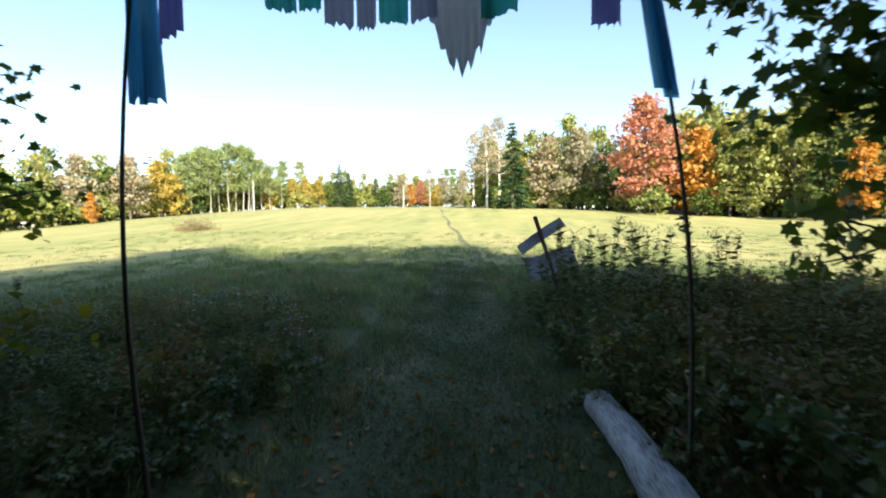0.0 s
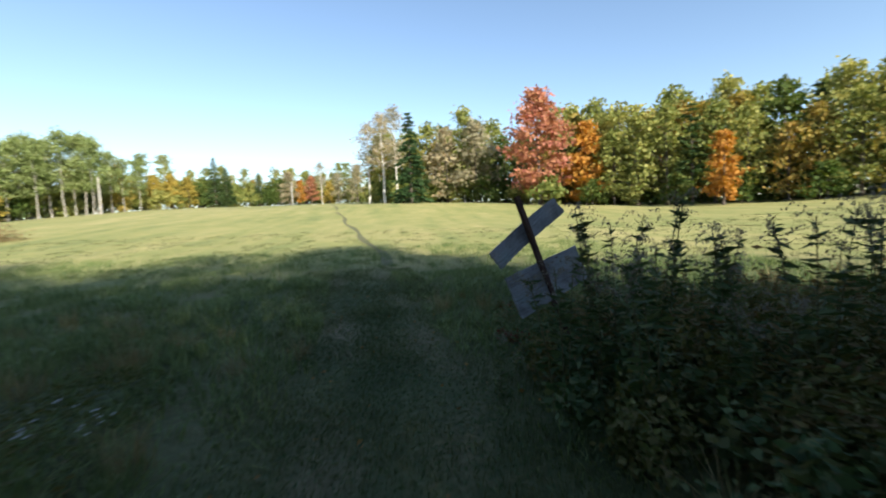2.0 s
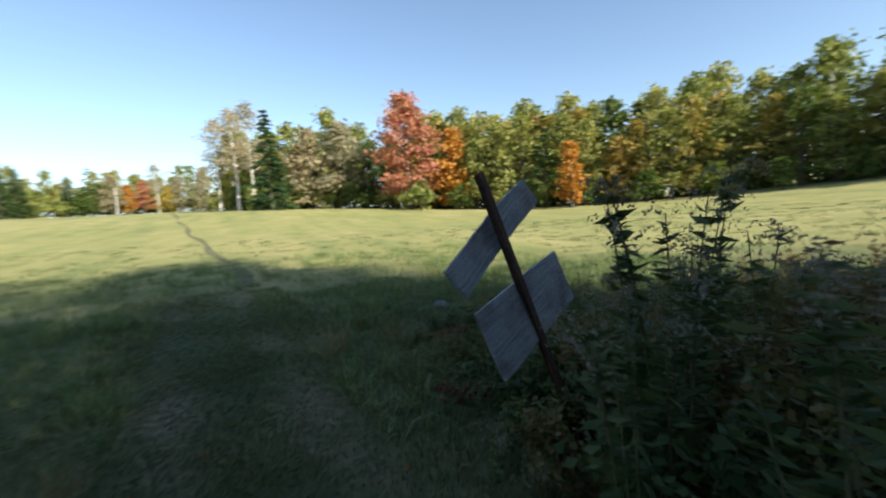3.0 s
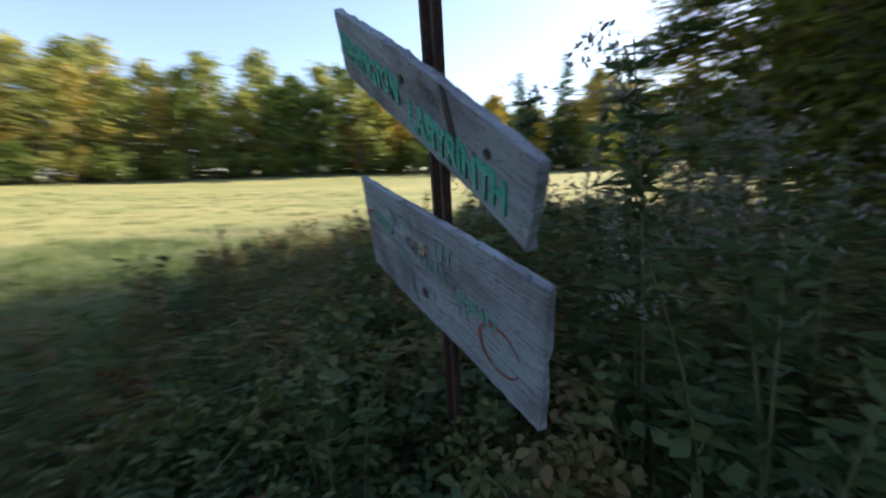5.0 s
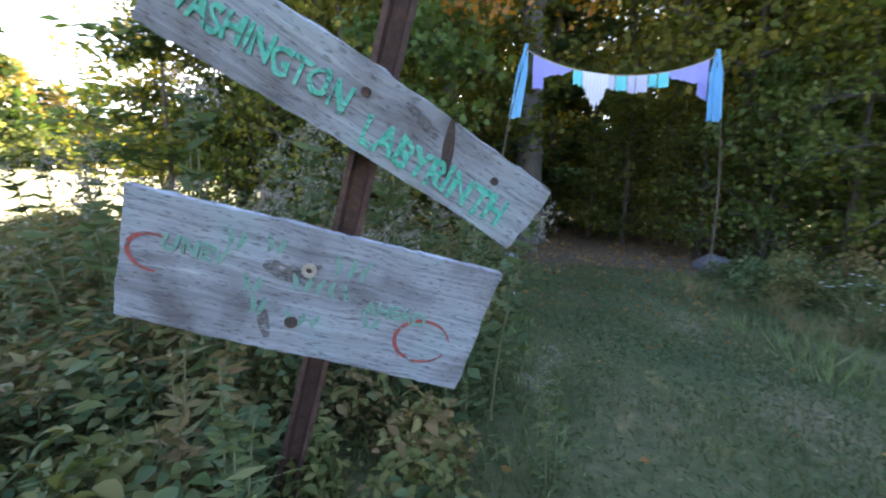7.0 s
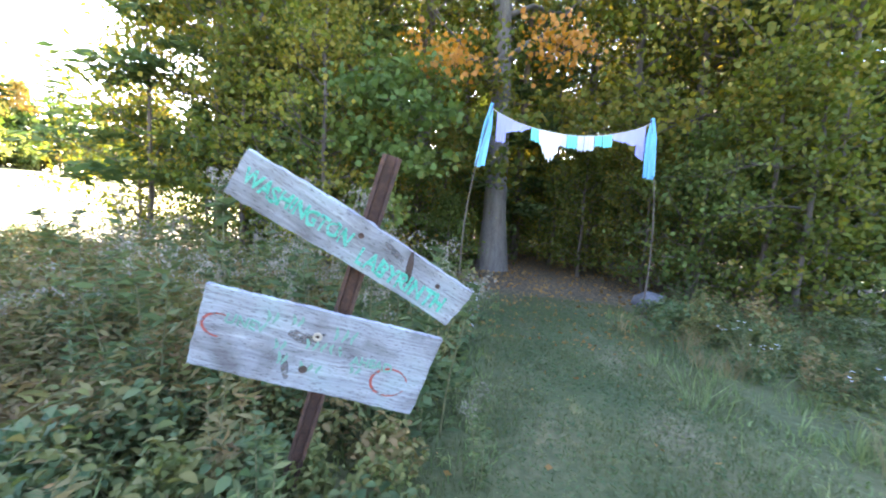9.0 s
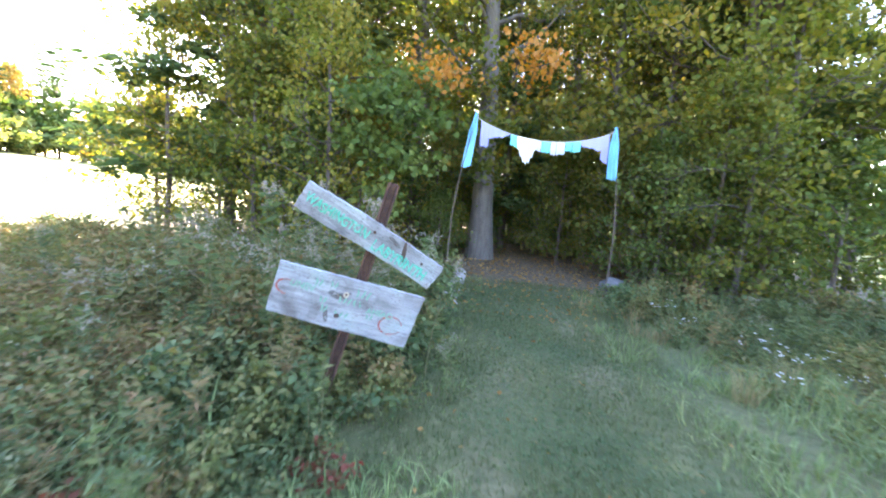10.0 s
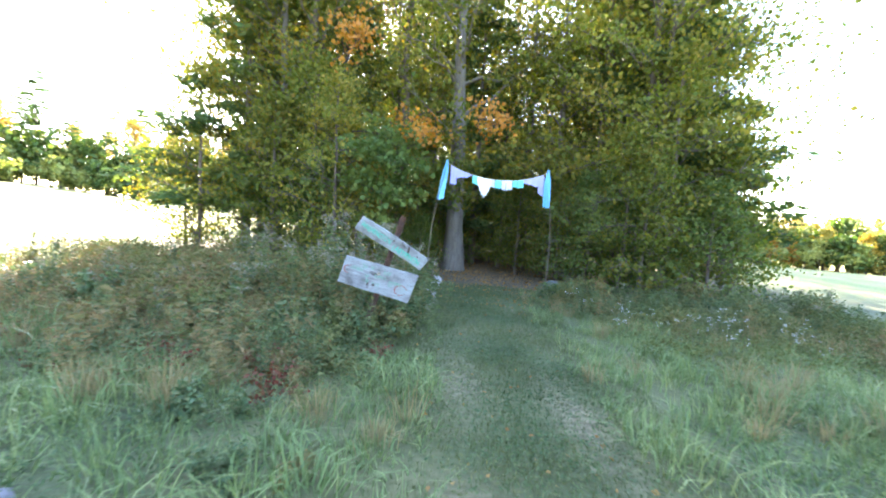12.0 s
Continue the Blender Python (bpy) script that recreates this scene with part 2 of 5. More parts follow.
# ---- ground ----
BEARINGS = [-180, -145, -100, -60, -46, -33, -8, 4, 16, 31, 43, 60, 75, 102, 112, 127, 150, 180]
RISE = [-0.8, -2.2, -1.0, 0.6, 2.2, 3.9, 4.3, 4.2, 3.3, 2.3, 1.9, 2.6, 3.3, 2.7, 3.3, 1.2, 0.2, -0.8]


def ground_z(x, y):
    """Height of the ground: level at the arch, rising to a crest over the field."""
    x, y = np.asarray(x, float), np.asarray(y, float)
    r, b = np.hypot(x, y) / 60, np.degrees(np.arctan2(x, y))
    rise = sum(np.interp(b + s, BEARINGS, RISE, period=360) for s in (-9, -4, 0, 4, 9)) / 5
    f = np.where(r < 1, r ** 1.8, 1 + 0.9 * (np.minimum(r, 2.1) - 1)) - 0.35 * np.maximum(r - 2.1, 0) * 0.2
    wob = 0.03 * np.sin(x * 0.9 + 0.5) * np.sin(y * 0.7) * np.clip(r * 8, 0, 1) + 0.12 * np.sin(x * 0.11 + 1) * np.sin(y * 0.13) * np.clip(r * 2 - 0.3, 0, 1)
    return rise * f + wob


def gz(x, y):
    return float(ground_z(x, y))


def grid_axis():
    near = np.concatenate([np.arange(-16, -2, 0.4), np.arange(-2, 2, 0.1), np.arange(2, 24.01, 0.4)])
    a, step = [24.0], 0.5
    while a[-1] < 2600:
        step *= 1.14
        a.append(a[-1] + step)
    return np.concatenate([-np.array(a[1:])[::-1] + 8, near, a[1:]])


PATH_Y, PATH_X = [0, 3, 5, 8, 10, 12, 14, 20], [0.5, 0.3, 0.18, 0.0, -0.22, -0.5, -0.8, -1.2]   # middle of the mown path


def build_ground():
    gx = grid_axis(); gy = grid_axis()
    X, Y = np.meshgrid(gx, gy, indexing="ij")
    Z = ground_z(X, Y)
    n, k = X.shape
    i, j = np.meshgrid(np.arange(n - 1), np.arange(k - 1), indexing="ij")
    q = np.stack([i * k + j, (i + 1) * k + j, (i + 1) * k + j + 1, i * k + j + 1], -1).reshape(-1, 4)
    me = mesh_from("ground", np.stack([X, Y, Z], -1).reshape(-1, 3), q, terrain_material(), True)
    inside = np.clip((3.2 - Y) / 1.5, 0, 1) * np.clip((12 - X) / 1.5, 0, 1) * np.clip((X + 9) / 1.5, 0, 1) * np.clip((Y + 22) / 3, 0, 1)
    at = me.attributes.new("grove", "FLOAT", "POINT")
    at.data.foreach_set("value", inside.ravel().astype(np.float32))
    off = np.abs(X - np.interp(Y, PATH_Y, PATH_X))
    worn = np.exp(-((off - 0.45) / 0.2) ** 2) * np.clip((Y - 3) / 2, 0, 1) * np.clip((17 - Y) / 4, 0, 1)
    me.attributes.new("worn", "FLOAT", "POINT").data.foreach_set("value", worn.ravel().astype(np.float32))
    # 0 in the grove's shade, where the ground takes the darker ramp, 1 beyond
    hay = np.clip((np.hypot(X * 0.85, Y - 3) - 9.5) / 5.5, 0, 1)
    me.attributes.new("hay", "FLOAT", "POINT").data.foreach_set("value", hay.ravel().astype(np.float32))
    return tagged(new("ground", me), "mown hay field rising to a low crest, bare litter under the trees", "ground", kind="structure")


build_ground()

# ---- trees ----


def broadleaf(name, H, base, R, leaves, size, leaf_mat, bark, seed, limbs=18, spread=0.16, trunk_r=0.16, low=0.35, lean=0.0, flat=0.62, plain=False):
    """A tapered trunk, rising limbs with twigs, and leaves in loose clusters along them."""
    g = np.random.default_rng(seed)
    zs = np.linspace(0, H * 0.97, 9)
    wob = np.cumsum(g.normal(0, 0.012 * H, (9, 2)), 0) * 0.35
    wob[0] = 0
    pts = np.column_stack([wob[:, 0] + lean * zs, wob[:, 1], zs - 0.15])
    rad = trunk_r * (1 - zs / H) ** 0.8 + 0.012
    rad[0] *= 1.35
    wood, heads = [tube(pts, rad, 6 if plain else 9)], []
    for k in range(limbs):
        f = base + (0.96 - base) * ((k + g.uniform(0, 1)) / limbs)
        o = np.array([np.interp(f * H, zs, pts[:, c]) for c in range(3)])
        az = k * 2.4 + g.uniform(-0.5, 0.5)
        prof = math.sin(math.pi * min(1, max(0.06, (f - base) / (1 - base) * 0.72 + low * 0.7)))
        L = R * prof * g.uniform(0.65, 1.2)
        rise = g.uniform(0.1, 0.75) + 0.5 * f
        d = np.array([math.cos(az), math.sin(az), rise]); d /= np.linalg.norm(d)
        s = np.linspace(0, 1, 5)
        bend = g.normal(0, 0.08 * L, (5, 3)) * s[:, None]
        bend[:, 2] -= 0.15 * L * s ** 2
        lp = o + d * L * s[:, None] + bend
        wood.append(tube(lp, np.interp(s, [0, 1], [max(0.012, trunk_r * 0.34 * (1 - f * 0.6)), 0.006]), 3 if plain else 5))
        for _ in range(4):
            a = g.uniform(0.3, 0.95)
            st = np.array([np.interp(a, s, lp[:, c]) for c in range(3)])
            tip = st + unit(d + g.normal(0, 0.7, 3)) * L * g.uniform(0.2, 0.45)
            if not plain:
                wood.append(tube([st, (st + tip) / 2 + g.normal(0, 0.02 * L, 3), tip], [0.011, 0.008, 0.004], 3))
            heads += [tip, (st + tip) / 2]
        heads += [lp[-1], lp[-2], lp[2]]
    heads = np.array(heads)
    w = g.uniform(0.3, 1.6, len(heads))
    pick = g.choice(len(heads), leaves, p=w / w.sum())
    c = heads[pick] + g.normal(0, 1, (leaves, 3)) * R * spread * np.array([1, 1, flat])
    c[:, 2] = np.maximum(c[:, 2], 0.15)
    v, q = leaf_quads(c, size, width=0.72, droop=0.4, axis=g.normal(size=(leaves, 3)) * [1, 1, 0.7], g=g)
    tv, tq = joined(wood)
    return mesh_from(name + "_trunk", tv, tq, bark, True), mesh_from(name + "_crown", v, q, leaf_mat)


def conifer(name, H, R, sprays, size, leaf_mat, bark, seed, base=0.06, open_whorls=False, trunk_r=0.14):
    """A straight trunk with whorls of drooping boughs, needles in sprays along each."""
    g = np.random.default_rng(seed)
    zs = np.linspace(0, H, 7)
    wood = [tube(np.column_stack([zs * 0, zs * 0, zs - 0.1]), trunk_r * (1 - zs / H) + 0.01, 8)]
    cs, ax = [], []
    whorls = int(H * (1.3 if open_whorls else 2.6))
    for k in range(whorls):
        f = base + (1 - base) * k / whorls
        L0 = R * (1 - f) ** (0.6 if open_whorls else 0.85) + 0.12
        for j in range(6 if open_whorls else 8):
            az = g.uniform(0, 6.283)
            L = L0 * g.uniform(0.6, 1.15)
            up = g.uniform(0.05, 0.35) if open_whorls else g.uniform(-0.25, 0.15)
            s = np.linspace(0, 1, 4)
            lp = np.column_stack([np.cos(az) * L * s, np.sin(az) * L * s, f * H + up * L * s - 0.15 * L * s ** 2])
            wood.append(tube(lp, np.interp(s, [0, 1], [0.022, 0.005]), 3))
            n = max(4, int(sprays * L / (whorls * 4 * R)))
            a = g.uniform(0.15, 1, n) ** 0.7
            p = np.column_stack([np.interp(a, s, lp[:, c]) for c in range(3)]) + g.normal(0, 0.06 * L + 0.04, (n, 3)) * [1, 1, 0.5]
            cs.append(p)
            ax.append(np.column_stack([np.cos(az) + g.normal(0, 0.6, n), np.sin(az) + g.normal(0, 0.6, n), g.normal(0.05, 0.35, n)]))
    v, q = leaf_quads(np.concatenate(cs), size, np.concatenate(ax), 0.3, 0.1, g)
    tv, tq = joined(wood)
    return mesh_from(name + "_trunk", tv, tq, bark, True), mesh_from(name + "_crown", v, q, leaf_mat)


def tree(kind, meshes, label, category="tree", group=""):
    ob = tagged(new(kind), label, category, group)
    part("trunk", meshes[0], ob)
    tagged(part("crown", meshes[1], ob), kind="stuff")
    return ob


def plant_at(ob, x, y, turn=0.0, size=1.0, sink=0.05, tilt=0.0, used=set()):
    """Moves a thing to its first place, or sets down a copy."""
    m = pose(x, y, gz(x, y) - sink, tilt, 0, turn)
    if ob.name in used:
        c = copy_thing(ob, m)
    else:
        used.add(ob.name)
        ob.matrix_world = m
        c = ob
    c.scale = (size, size, size * (0.92 + 0.16 * ((x * 7.3 + y * 3.1) % 1)))
    return c


# ---- the grove behind the arch ----
GROVE = "trees of the grove"
tall = [tree("maple_tree", broadleaf("tall_a", 13.5, 0.26, 3.3, 8000, 0.112, M_WOODLEAF, M_BARK, 11, 26, 0.14, 0.17, flat=0.4), "tall maple of a dense grove, green turning yellow", "tree", GROVE),
        tree("ash_tree", broadleaf("tall_b", 12.5, 0.3, 2.9, 7600, 0.11, M_WOODLEAF, M_GREYBARK, 12, 24, 0.14, 0.14, flat=0.4), "slender ash with green and yellowing leaves in the grove", "tree", GROVE),
        tree("maple_tree", broadleaf("tall_c", 11, 0.22, 3.1, 7600, 0.112, M_GROVELEAF_SHADED, M_BARK, 13, 24, 0.15, 0.13, flat=0.4), "maple with olive and yellow leaves at the grove's edge", "tree", GROVE)]
low = [tree("sapling", broadleaf("low_a", 4.6, 0.05, 1.55, 4100, 0.094, M_WOODLEAF, M_BARK, 21, 24, 0.18, 0.045, 0.5, flat=0.4), "bushy maple sapling leafy down to the ground", "sapling", "saplings at the grove's edge"),
       tree("sapling", broadleaf("low_b", 3.4, 0.04, 1.35, 3800, 0.09, M_GREEN, M_BARK, 22, 22, 0.18, 0.035, 0.55, flat=0.4), "leafy green sapling at the grove's edge", "sapling", "saplings at the grove's edge"),
       tree("sapling", broadleaf("low_c", 5.8, 0.1, 1.65, 4100, 0.094, M_GROVELEAF_SHADED, M_BARK, 23, 26, 0.18, 0.055, 0.45, flat=0.4), "slim sapling with yellowing leaves at the grove's edge", "sapling", "saplings at the grove's edge")]
grove_pine = tree("pine_tree", conifer("grove_pine", 12.5, 2.9, 9000, 0.3, M_PINE, M_BARK, 26, 0.12, True), "tall white pine with feathery boughs at the grove's edge", "tree", "pines of the grove")
g1 = np.random.default_rng(5)
# the last five stand unseen behind the others, added to shade the western field
for k, (x, y) in enumerate([(-4.4, -0.6), (-1.9, -3.0), (5.0, -0.5), (5.9, 0.6), (7.2, 0.2), (-4.0, 0.7),
                            (-4.2, -3.2), (-2.6, -5.6), (-0.9, -7.4), (1.9, -4.2), (4.2, -3.0), (6.4, -2.6), (7.8, -3.6), (3.2, -6.6), (6.0, -6.2),
                            (8.0, -7.0), (-4.0, -7.6), (-2.4, -9.8), (0.8, -9.6), (4.6, -9.4), (7.4, -10.0), (-4.4, -11.0), (6.6, 1.0), (-0.8, -12.5), (2.8, -12.8), (6.4, -12.6), (8.4, -1.6), (7.9, -0.4), (9.0, -3.2), (10.8, -6.4), (-3.8, -2.4), (-6.4, -4.2), (-7.8, -6.2), (0.0, -6.2), (2.7, -3.4), (-2.9, -1.7), (3.5, -1.3), (-0.9, -4.2), (-7.0, -9.0), (-8.6, -12.0), (-6.6, -14.5), (-10.0, -15.5), (-11.4, -18.5)]):
    plant_at(tall[k % 3], x, y, g1.uniform(0, 360), g1.uniform(0.9, 1.12))
for k, (x, y) in enumerate([(-5.7, 1.4), (-5.0, 2.2), (-4.2, 1.4), (-3.4, 2.3), (-3.0, 1.4), (4.2, 2.9), (3.9, 1.8), (4.6, 2.2), (5.0, 2.0), (6.1, 2.4),
                            (7.2, 1.9), (8.3, 2.3), (9.2, 1.6), (3.3, -0.2), (-5.4, -0.6), (-2.2, -1.8), (2.4, -1.8), (-2.0, -4.4), (9.0, -1.0), (-5.6, -3.0),
                            (1.6, -6.4), (-0.3, -7.6), (-0.6, -4.9), (0.9, -8.6), (-2.0, -8.0), (2.6, -9.2), (-4.0, -9.8), (4.6, -10.6), (-1.0, -10.8), (0.9, -11.4), (-2.6, -12), (2.6, -11.4),
                            (6.6, -10.8), (8.2, -10.2), (-3.4, -6.6), (3.6, -8.0), (5.2, -5.0), (-4.8, -5.6), (7.4, -4.6), (4.6, -1.6), (7.4, -1.0), (-3.6, -2.2), (6.6, 1.0), (-4.6, 0.4)]):
    plant_at(low[k % 3], x, y, g1.uniform(0, 360), g1.uniform(0.85, 1.15))
big = tree("maple_tree", broadleaf("grey_maple", 12.5, 0.34, 3.4, 8500, 0.125, M_WOODLEAF, M_GREYBARK, 31, 20, 0.16, 0.3), "big grey-barked maple beside the path into the grove")
plant_at(big, 1.42, -0.62, 40)
for x, y, k in ((7.8, 0.8, 1.0), (8.5, -1.2, 1.0), (6.2, -0.8, 1.05), (-5.1, -0.6, 1.0), (-4.6, -4.6, 1.05), (1.0, -3.2, 0.95)):
    plant_at(grove_pine, x, y, x * 50, k)
for x, y, k, s in ((-6.5, 0.3, 2, 1.0), (-6.4, -1.6, 0, 1.1)):
    plant_at(low[k], x, y, x * 60, s)
plant_at(tall[0], -5.3, -2.6, 130, 0.9)
# leafy growth closing in on the mouth of the path
for x, y, k, s in ((-0.6, -0.7, 0, 0.75), (-1.7, 0.6, 0, 0.7), (-2.3, 1.5, 1, 0.95), (-0.9, -1.9, 1, 1.0), (0.0, -2.4, 2, 0.8), (2.4, 0.2, 1, 0.6), (2.7, -0.8, 0, 0.85), (0.3, -3.6, 1, 1.1), (1.4, -4.8, 0, 1.0), (-3.0, 2.0, 2, 0.8), (2.2, -2.6, 1, 1.1)):
    plant_at(low[k], x, y, x * 80 + y * 33, s)
plant_at(grove_pine, -4.3, -0.9, 70, 1.0)
plant_at(tall[2], -3.6, 0.4, 210, 1.1)


M_TWIG = rough_solid("dark_twig", [(0.025, 0.02, 0.016), (0.06, 0.048, 0.038)], 20, 0.85, 0.3)
LOBES = [(0.0, -0.5), (0.12, -0.32), (0.42, -0.3), (0.3, -0.08), (0.52, 0.12), (0.22, 0.12), (0.0, 0.52), (-0.22, 0.12), (-0.52, 0.12), (-0.3, -0.08), (-0.42, -0.3), (-0.12, -0.32)]


def lobed_leaves(centres, size, g):
    """Maple leaves: a lobed outline for each centre, hanging, slightly cupped."""
    n = len(centres)
    a = unit(g.normal(size=(n, 3)) * [1, 1, 0.6] - [0, 0, 0.6])
    side = unit(np.cross(a, g.normal(size=(n, 3))))
    nor = np.cross(a, side)
    sz = size * g.uniform(0.6, 1.35, n)[:, None, None]
    u = np.array(LOBES)
    v = centres[:, None] + sz * (u[None, :, :1] * side[:, None] + u[None, :, 1:] * a[:, None] - 0.25 * (u[None, :, :1] ** 2) * nor[:, None])
    return v.reshape(-1, 3), np.arange(len(u) * n).reshape(n, -1)


def hanging_bough(name, start, way, L, leaves, size, mat, seed, label, thick=0.022):
    """A bough that hangs out from the grove's trees."""
    g = np.random.default_rng(seed)
    way = unit(np.array(way, float)); s = np.linspace(0, 1, 6)
    lp = np.array(start) + way * L * s[:, None] + np.column_stack([0 * s, 0 * s, -0.3 * L * s ** 2])
    ob = tagged(new("maple_branch"), label, "branch")
    tv, tq = tube(lp, np.interp(s, [0, 1], [thick, 0.005]), 6)
    limb = part("limb", mesh_from(name + "_limb", tv, tq, M_TWIG, True), ob)
    heads = []
    for _ in range(16):
        a = g.uniform(0.25, 1)
        st = np.array([np.interp(a, s, lp[:, c]) for c in range(3)])
        tip = st + unit(way + g.normal(0, 0.8, 3)) * L * g.uniform(0.15, 0.35)
        tv, tq = tube([st, (st + tip) / 2, tip], [0.008, 0.006, 0.003], 4)
        part("twig", mesh_from(name + "_twig", tv, tq, M_TWIG, True), limb)
        heads += [st * t + tip * (1 - t) for t in (0.0, 0.3, 0.6)]
    heads = np.array(heads)
    c = heads[g.integers(0, len(heads), leaves)] + np.clip(g.normal(0, 0.13 * L, (leaves, 3)), -0.2 * L, 0.2 * L) * [1, 1, 0.45]
    v, q = lobed_leaves(c, size, g)
    tagged(part("foliage", mesh_from(name + "_leaves", v, q, mat), ob), kind="stuff")
    return ob


hanging_bough("bough_a", (2.6, 1.6, 3.9), (-0.45, 1.0, 0.1), 1.8, 300, 0.1, M_RUSTLEAF, 41, "orange maple bough hanging out over the arch")
hanging_bough("bough_b", (0.9, 1.0, 4.4), (-0.35, 1.0, 0.0), 1.8, 300, 0.1, M_RUSTLEAF, 42, "orange maple bough hanging out over the arch")
hanging_bough("bough_h", (4.4, 0.8, 6.4), (-0.3, 1.0, 0.0), 2.2, 340, 0.11, M_RUSTLEAF, 48, "orange maple bough high in the grove's edge")
hanging_bough("bough_c", (4.0, 3.2, 3.1), (-1.0, 0.25, 0.1), 1.85, 980, 0.11, M_GREEN, 43, "dark green maple bough beside the arch")
hanging_bough("bough_d", (4.1, 3.1, 2.4), (-1.0, 0.25, 0.05), 1.7, 940, 0.11, M_GREEN, 44, "dark green maple bough beside the arch")
hanging_bough("bough_f", (3.6, 3.0, 1.6), (-0.8, 0.55, 0.0), 1.3, 260, 0.1, M_GREEN, 46, "low green maple bough beside the arch")
hanging_bough("bough_i", (3.9, 2.5, 3.7), (-1.0, 0.3, 0.05), 1.7, 760, 0.11, M_GREEN, 49, "dark green maple bough beside the arch")
hanging_bough("bough_e", (-3.0, 2.6, 2.35), (0.9, 0.25, 0.1), 1.1, 110, 0.06, M_GREEN, 45, "thin twig with small dark leaves beside the arch")
hanging_bough("bough_g", (-3.1, 2.7, 1.75), (0.9, 0.15, 0.1), 1.1, 140, 0.06, M_GREEN, 47, "thin twig with small dark leaves beside the arch")

for k, (p, w, L) in enumerate((((2.9, 0.9, 3.3), (-1.0, 0.1, 0.1), 1.8), ((3.0, 0.4, 2.6), (-1.0, 0.15, 0.1), 1.7), ((-2.6, 0.6, 3.4), (1.0, 0.1, 0.05), 2.2), ((-2.4, -0.2, 4.2), (1.0, 0.0, 0.0), 2.6), ((-2.6, -1.2, 2.9), (1.0, 0.0, 0.1), 1.9), ((3.2, -0.2, 4.4), (-1.0, 0.1, 0.0), 2.2))):
    hanging_bough("bough_in", p, w, L, 420, 0.115, M_WOODLEAF, 60 + k, "leafy green maple bough hanging beside the path mouth", 0.012)

# ---- far tree lines ----
FAR = "trees along the field's edge"
far = [tree("maple_tree", broadleaf("far_a", 13, 0.06, 4.2, 1850, 0.45, M_OLIVE, M_BARK, 51, 26, 0.135, 0.2, 0.45, plain=True), "roundish olive-green and yellow tree at the edge of the field", "tree", FAR),
       tree("maple_tree", broadleaf("far_b", 12, 0.05, 3.6, 1750, 0.45, M_GREEN, M_BARK, 52, 26, 0.135, 0.18, 0.45, plain=True), "green tree at the edge of the field", "tree", FAR),
       tree("birch_tree", broadleaf("far_c", 13, 0.3, 2.6, 1150, 0.46, M_OLIVE, M_BIRCH, 53, 18, 0.17, 0.15, plain=True), "tall thin birch with pale trunk and sparse leaves", "tree", FAR),
       tree("poplar_tree", broadleaf("far_d", 11, 0.05, 3.2, 1550, 0.43, M_TAWNY, M_BARK, 54, 24, 0.14, 0.15, 0.4, plain=True), "yellowing autumn tree at the edge of the field", "tree", FAR),
       tree("bush", broadleaf("far_e", 4.2, 0.02, 2.2, 640, 0.44, M_GREEN, M_BARK, 55, 9, 0.2, 0.05, 0.55, plain=True), "dense green bush at the foot of the tree line", "bush", "bushes along the field's edge"),
       tree("bush", broadleaf("far_f", 3.4, 0.02, 1.9, 560, 0.42, M_OLIVE, M_BARK, 56, 9, 0.2, 0.05, 0.55, plain=True), "yellowing bush at the foot of the tree line", "bush", "bushes along the field's edge"),
       tree("pine_tree", conifer("far_g", 13, 2.6, 2000, 0.6, M_PINE, M_BARK, 57, 0.2, True), "white pine with open whorled boughs", "tree", FAR)]
M_ASPEN = foliage("aspen_leaves", [(0.13, 0.17, 0.06), (0.2, 0.25, 0.09), (0.3, 0.32, 0.14)])
M_ASPENBARK = rough_solid("aspen_bark", [(0.14, 0.13, 0.11), (0.3, 0.28, 0.24), (0.42, 0.4, 0.35)], 3, 0.75, 0.3, (0.6, 0.6, 3))
aspen = tree("aspen_tree", broadleaf("aspen", 15, 0.3, 2.4, 1700, 0.4, M_ASPEN, M_ASPENBARK, 66, 18, 0.2, 0.12, plain=True), "tall aspen with pale straight trunk and light green crown", "tree", "aspens of the far wood")
pale_tree = tree("maple_tree", broadleaf("pale", 10, 0.1, 2.8, 1600, 0.4, M_PALE, M_BARK, 67, 18, 0.19, 0.14, 0.45, plain=True), "pale tan half-bare tree in the far tree line", "tree", "pale trees of the far wood")
red_tree = tree("red_maple", broadleaf("red", 15, 0.08, 3.9, 4200, 0.46, M_RED, M_BARK, 61, 26, 0.16, 0.2, 0.45), "tall red and rust coloured maple standing before the tree line")
orange_tree = tree("orange_maple", broadleaf("orange", 8, 0.08, 1.7, 2200, 0.36, M_ORANGE, M_BARK, 62, 20, 0.18, 0.12, 0.4), "narrow bright orange maple before dark trees", "tree", "orange maples")
M_GOLD = foliage("golden_leaves", [(0.22, 0.2, 0.045), (0.36, 0.28, 0.06), (0.46, 0.3, 0.07)])
golden_tree = tree("golden_maple", broadleaf("golden", 9, 0.06, 2.6, 1800, 0.42, M_GOLD, M_BARK, 68, 20, 0.18, 0.13, 0.45, plain=True), "golden yellow maple in the far tree line", "tree", "golden maples")
spruce = tree("spruce_tree", conifer("spruce", 9.5, 2.0, 3800, 0.42, M_NEEDLE, M_BARK, 63), "dark pointed spruce standing before the tree line", "tree", "spruces")
birch = tree("birch_tree", broadleaf("bare_birch", 15, 0.35, 3.0, 1300, 0.34, M_PALE, M_BIRCH, 64, 24, 0.15, 0.2), "half-bare white birch with pale thin crown", "tree", "half-bare birches")
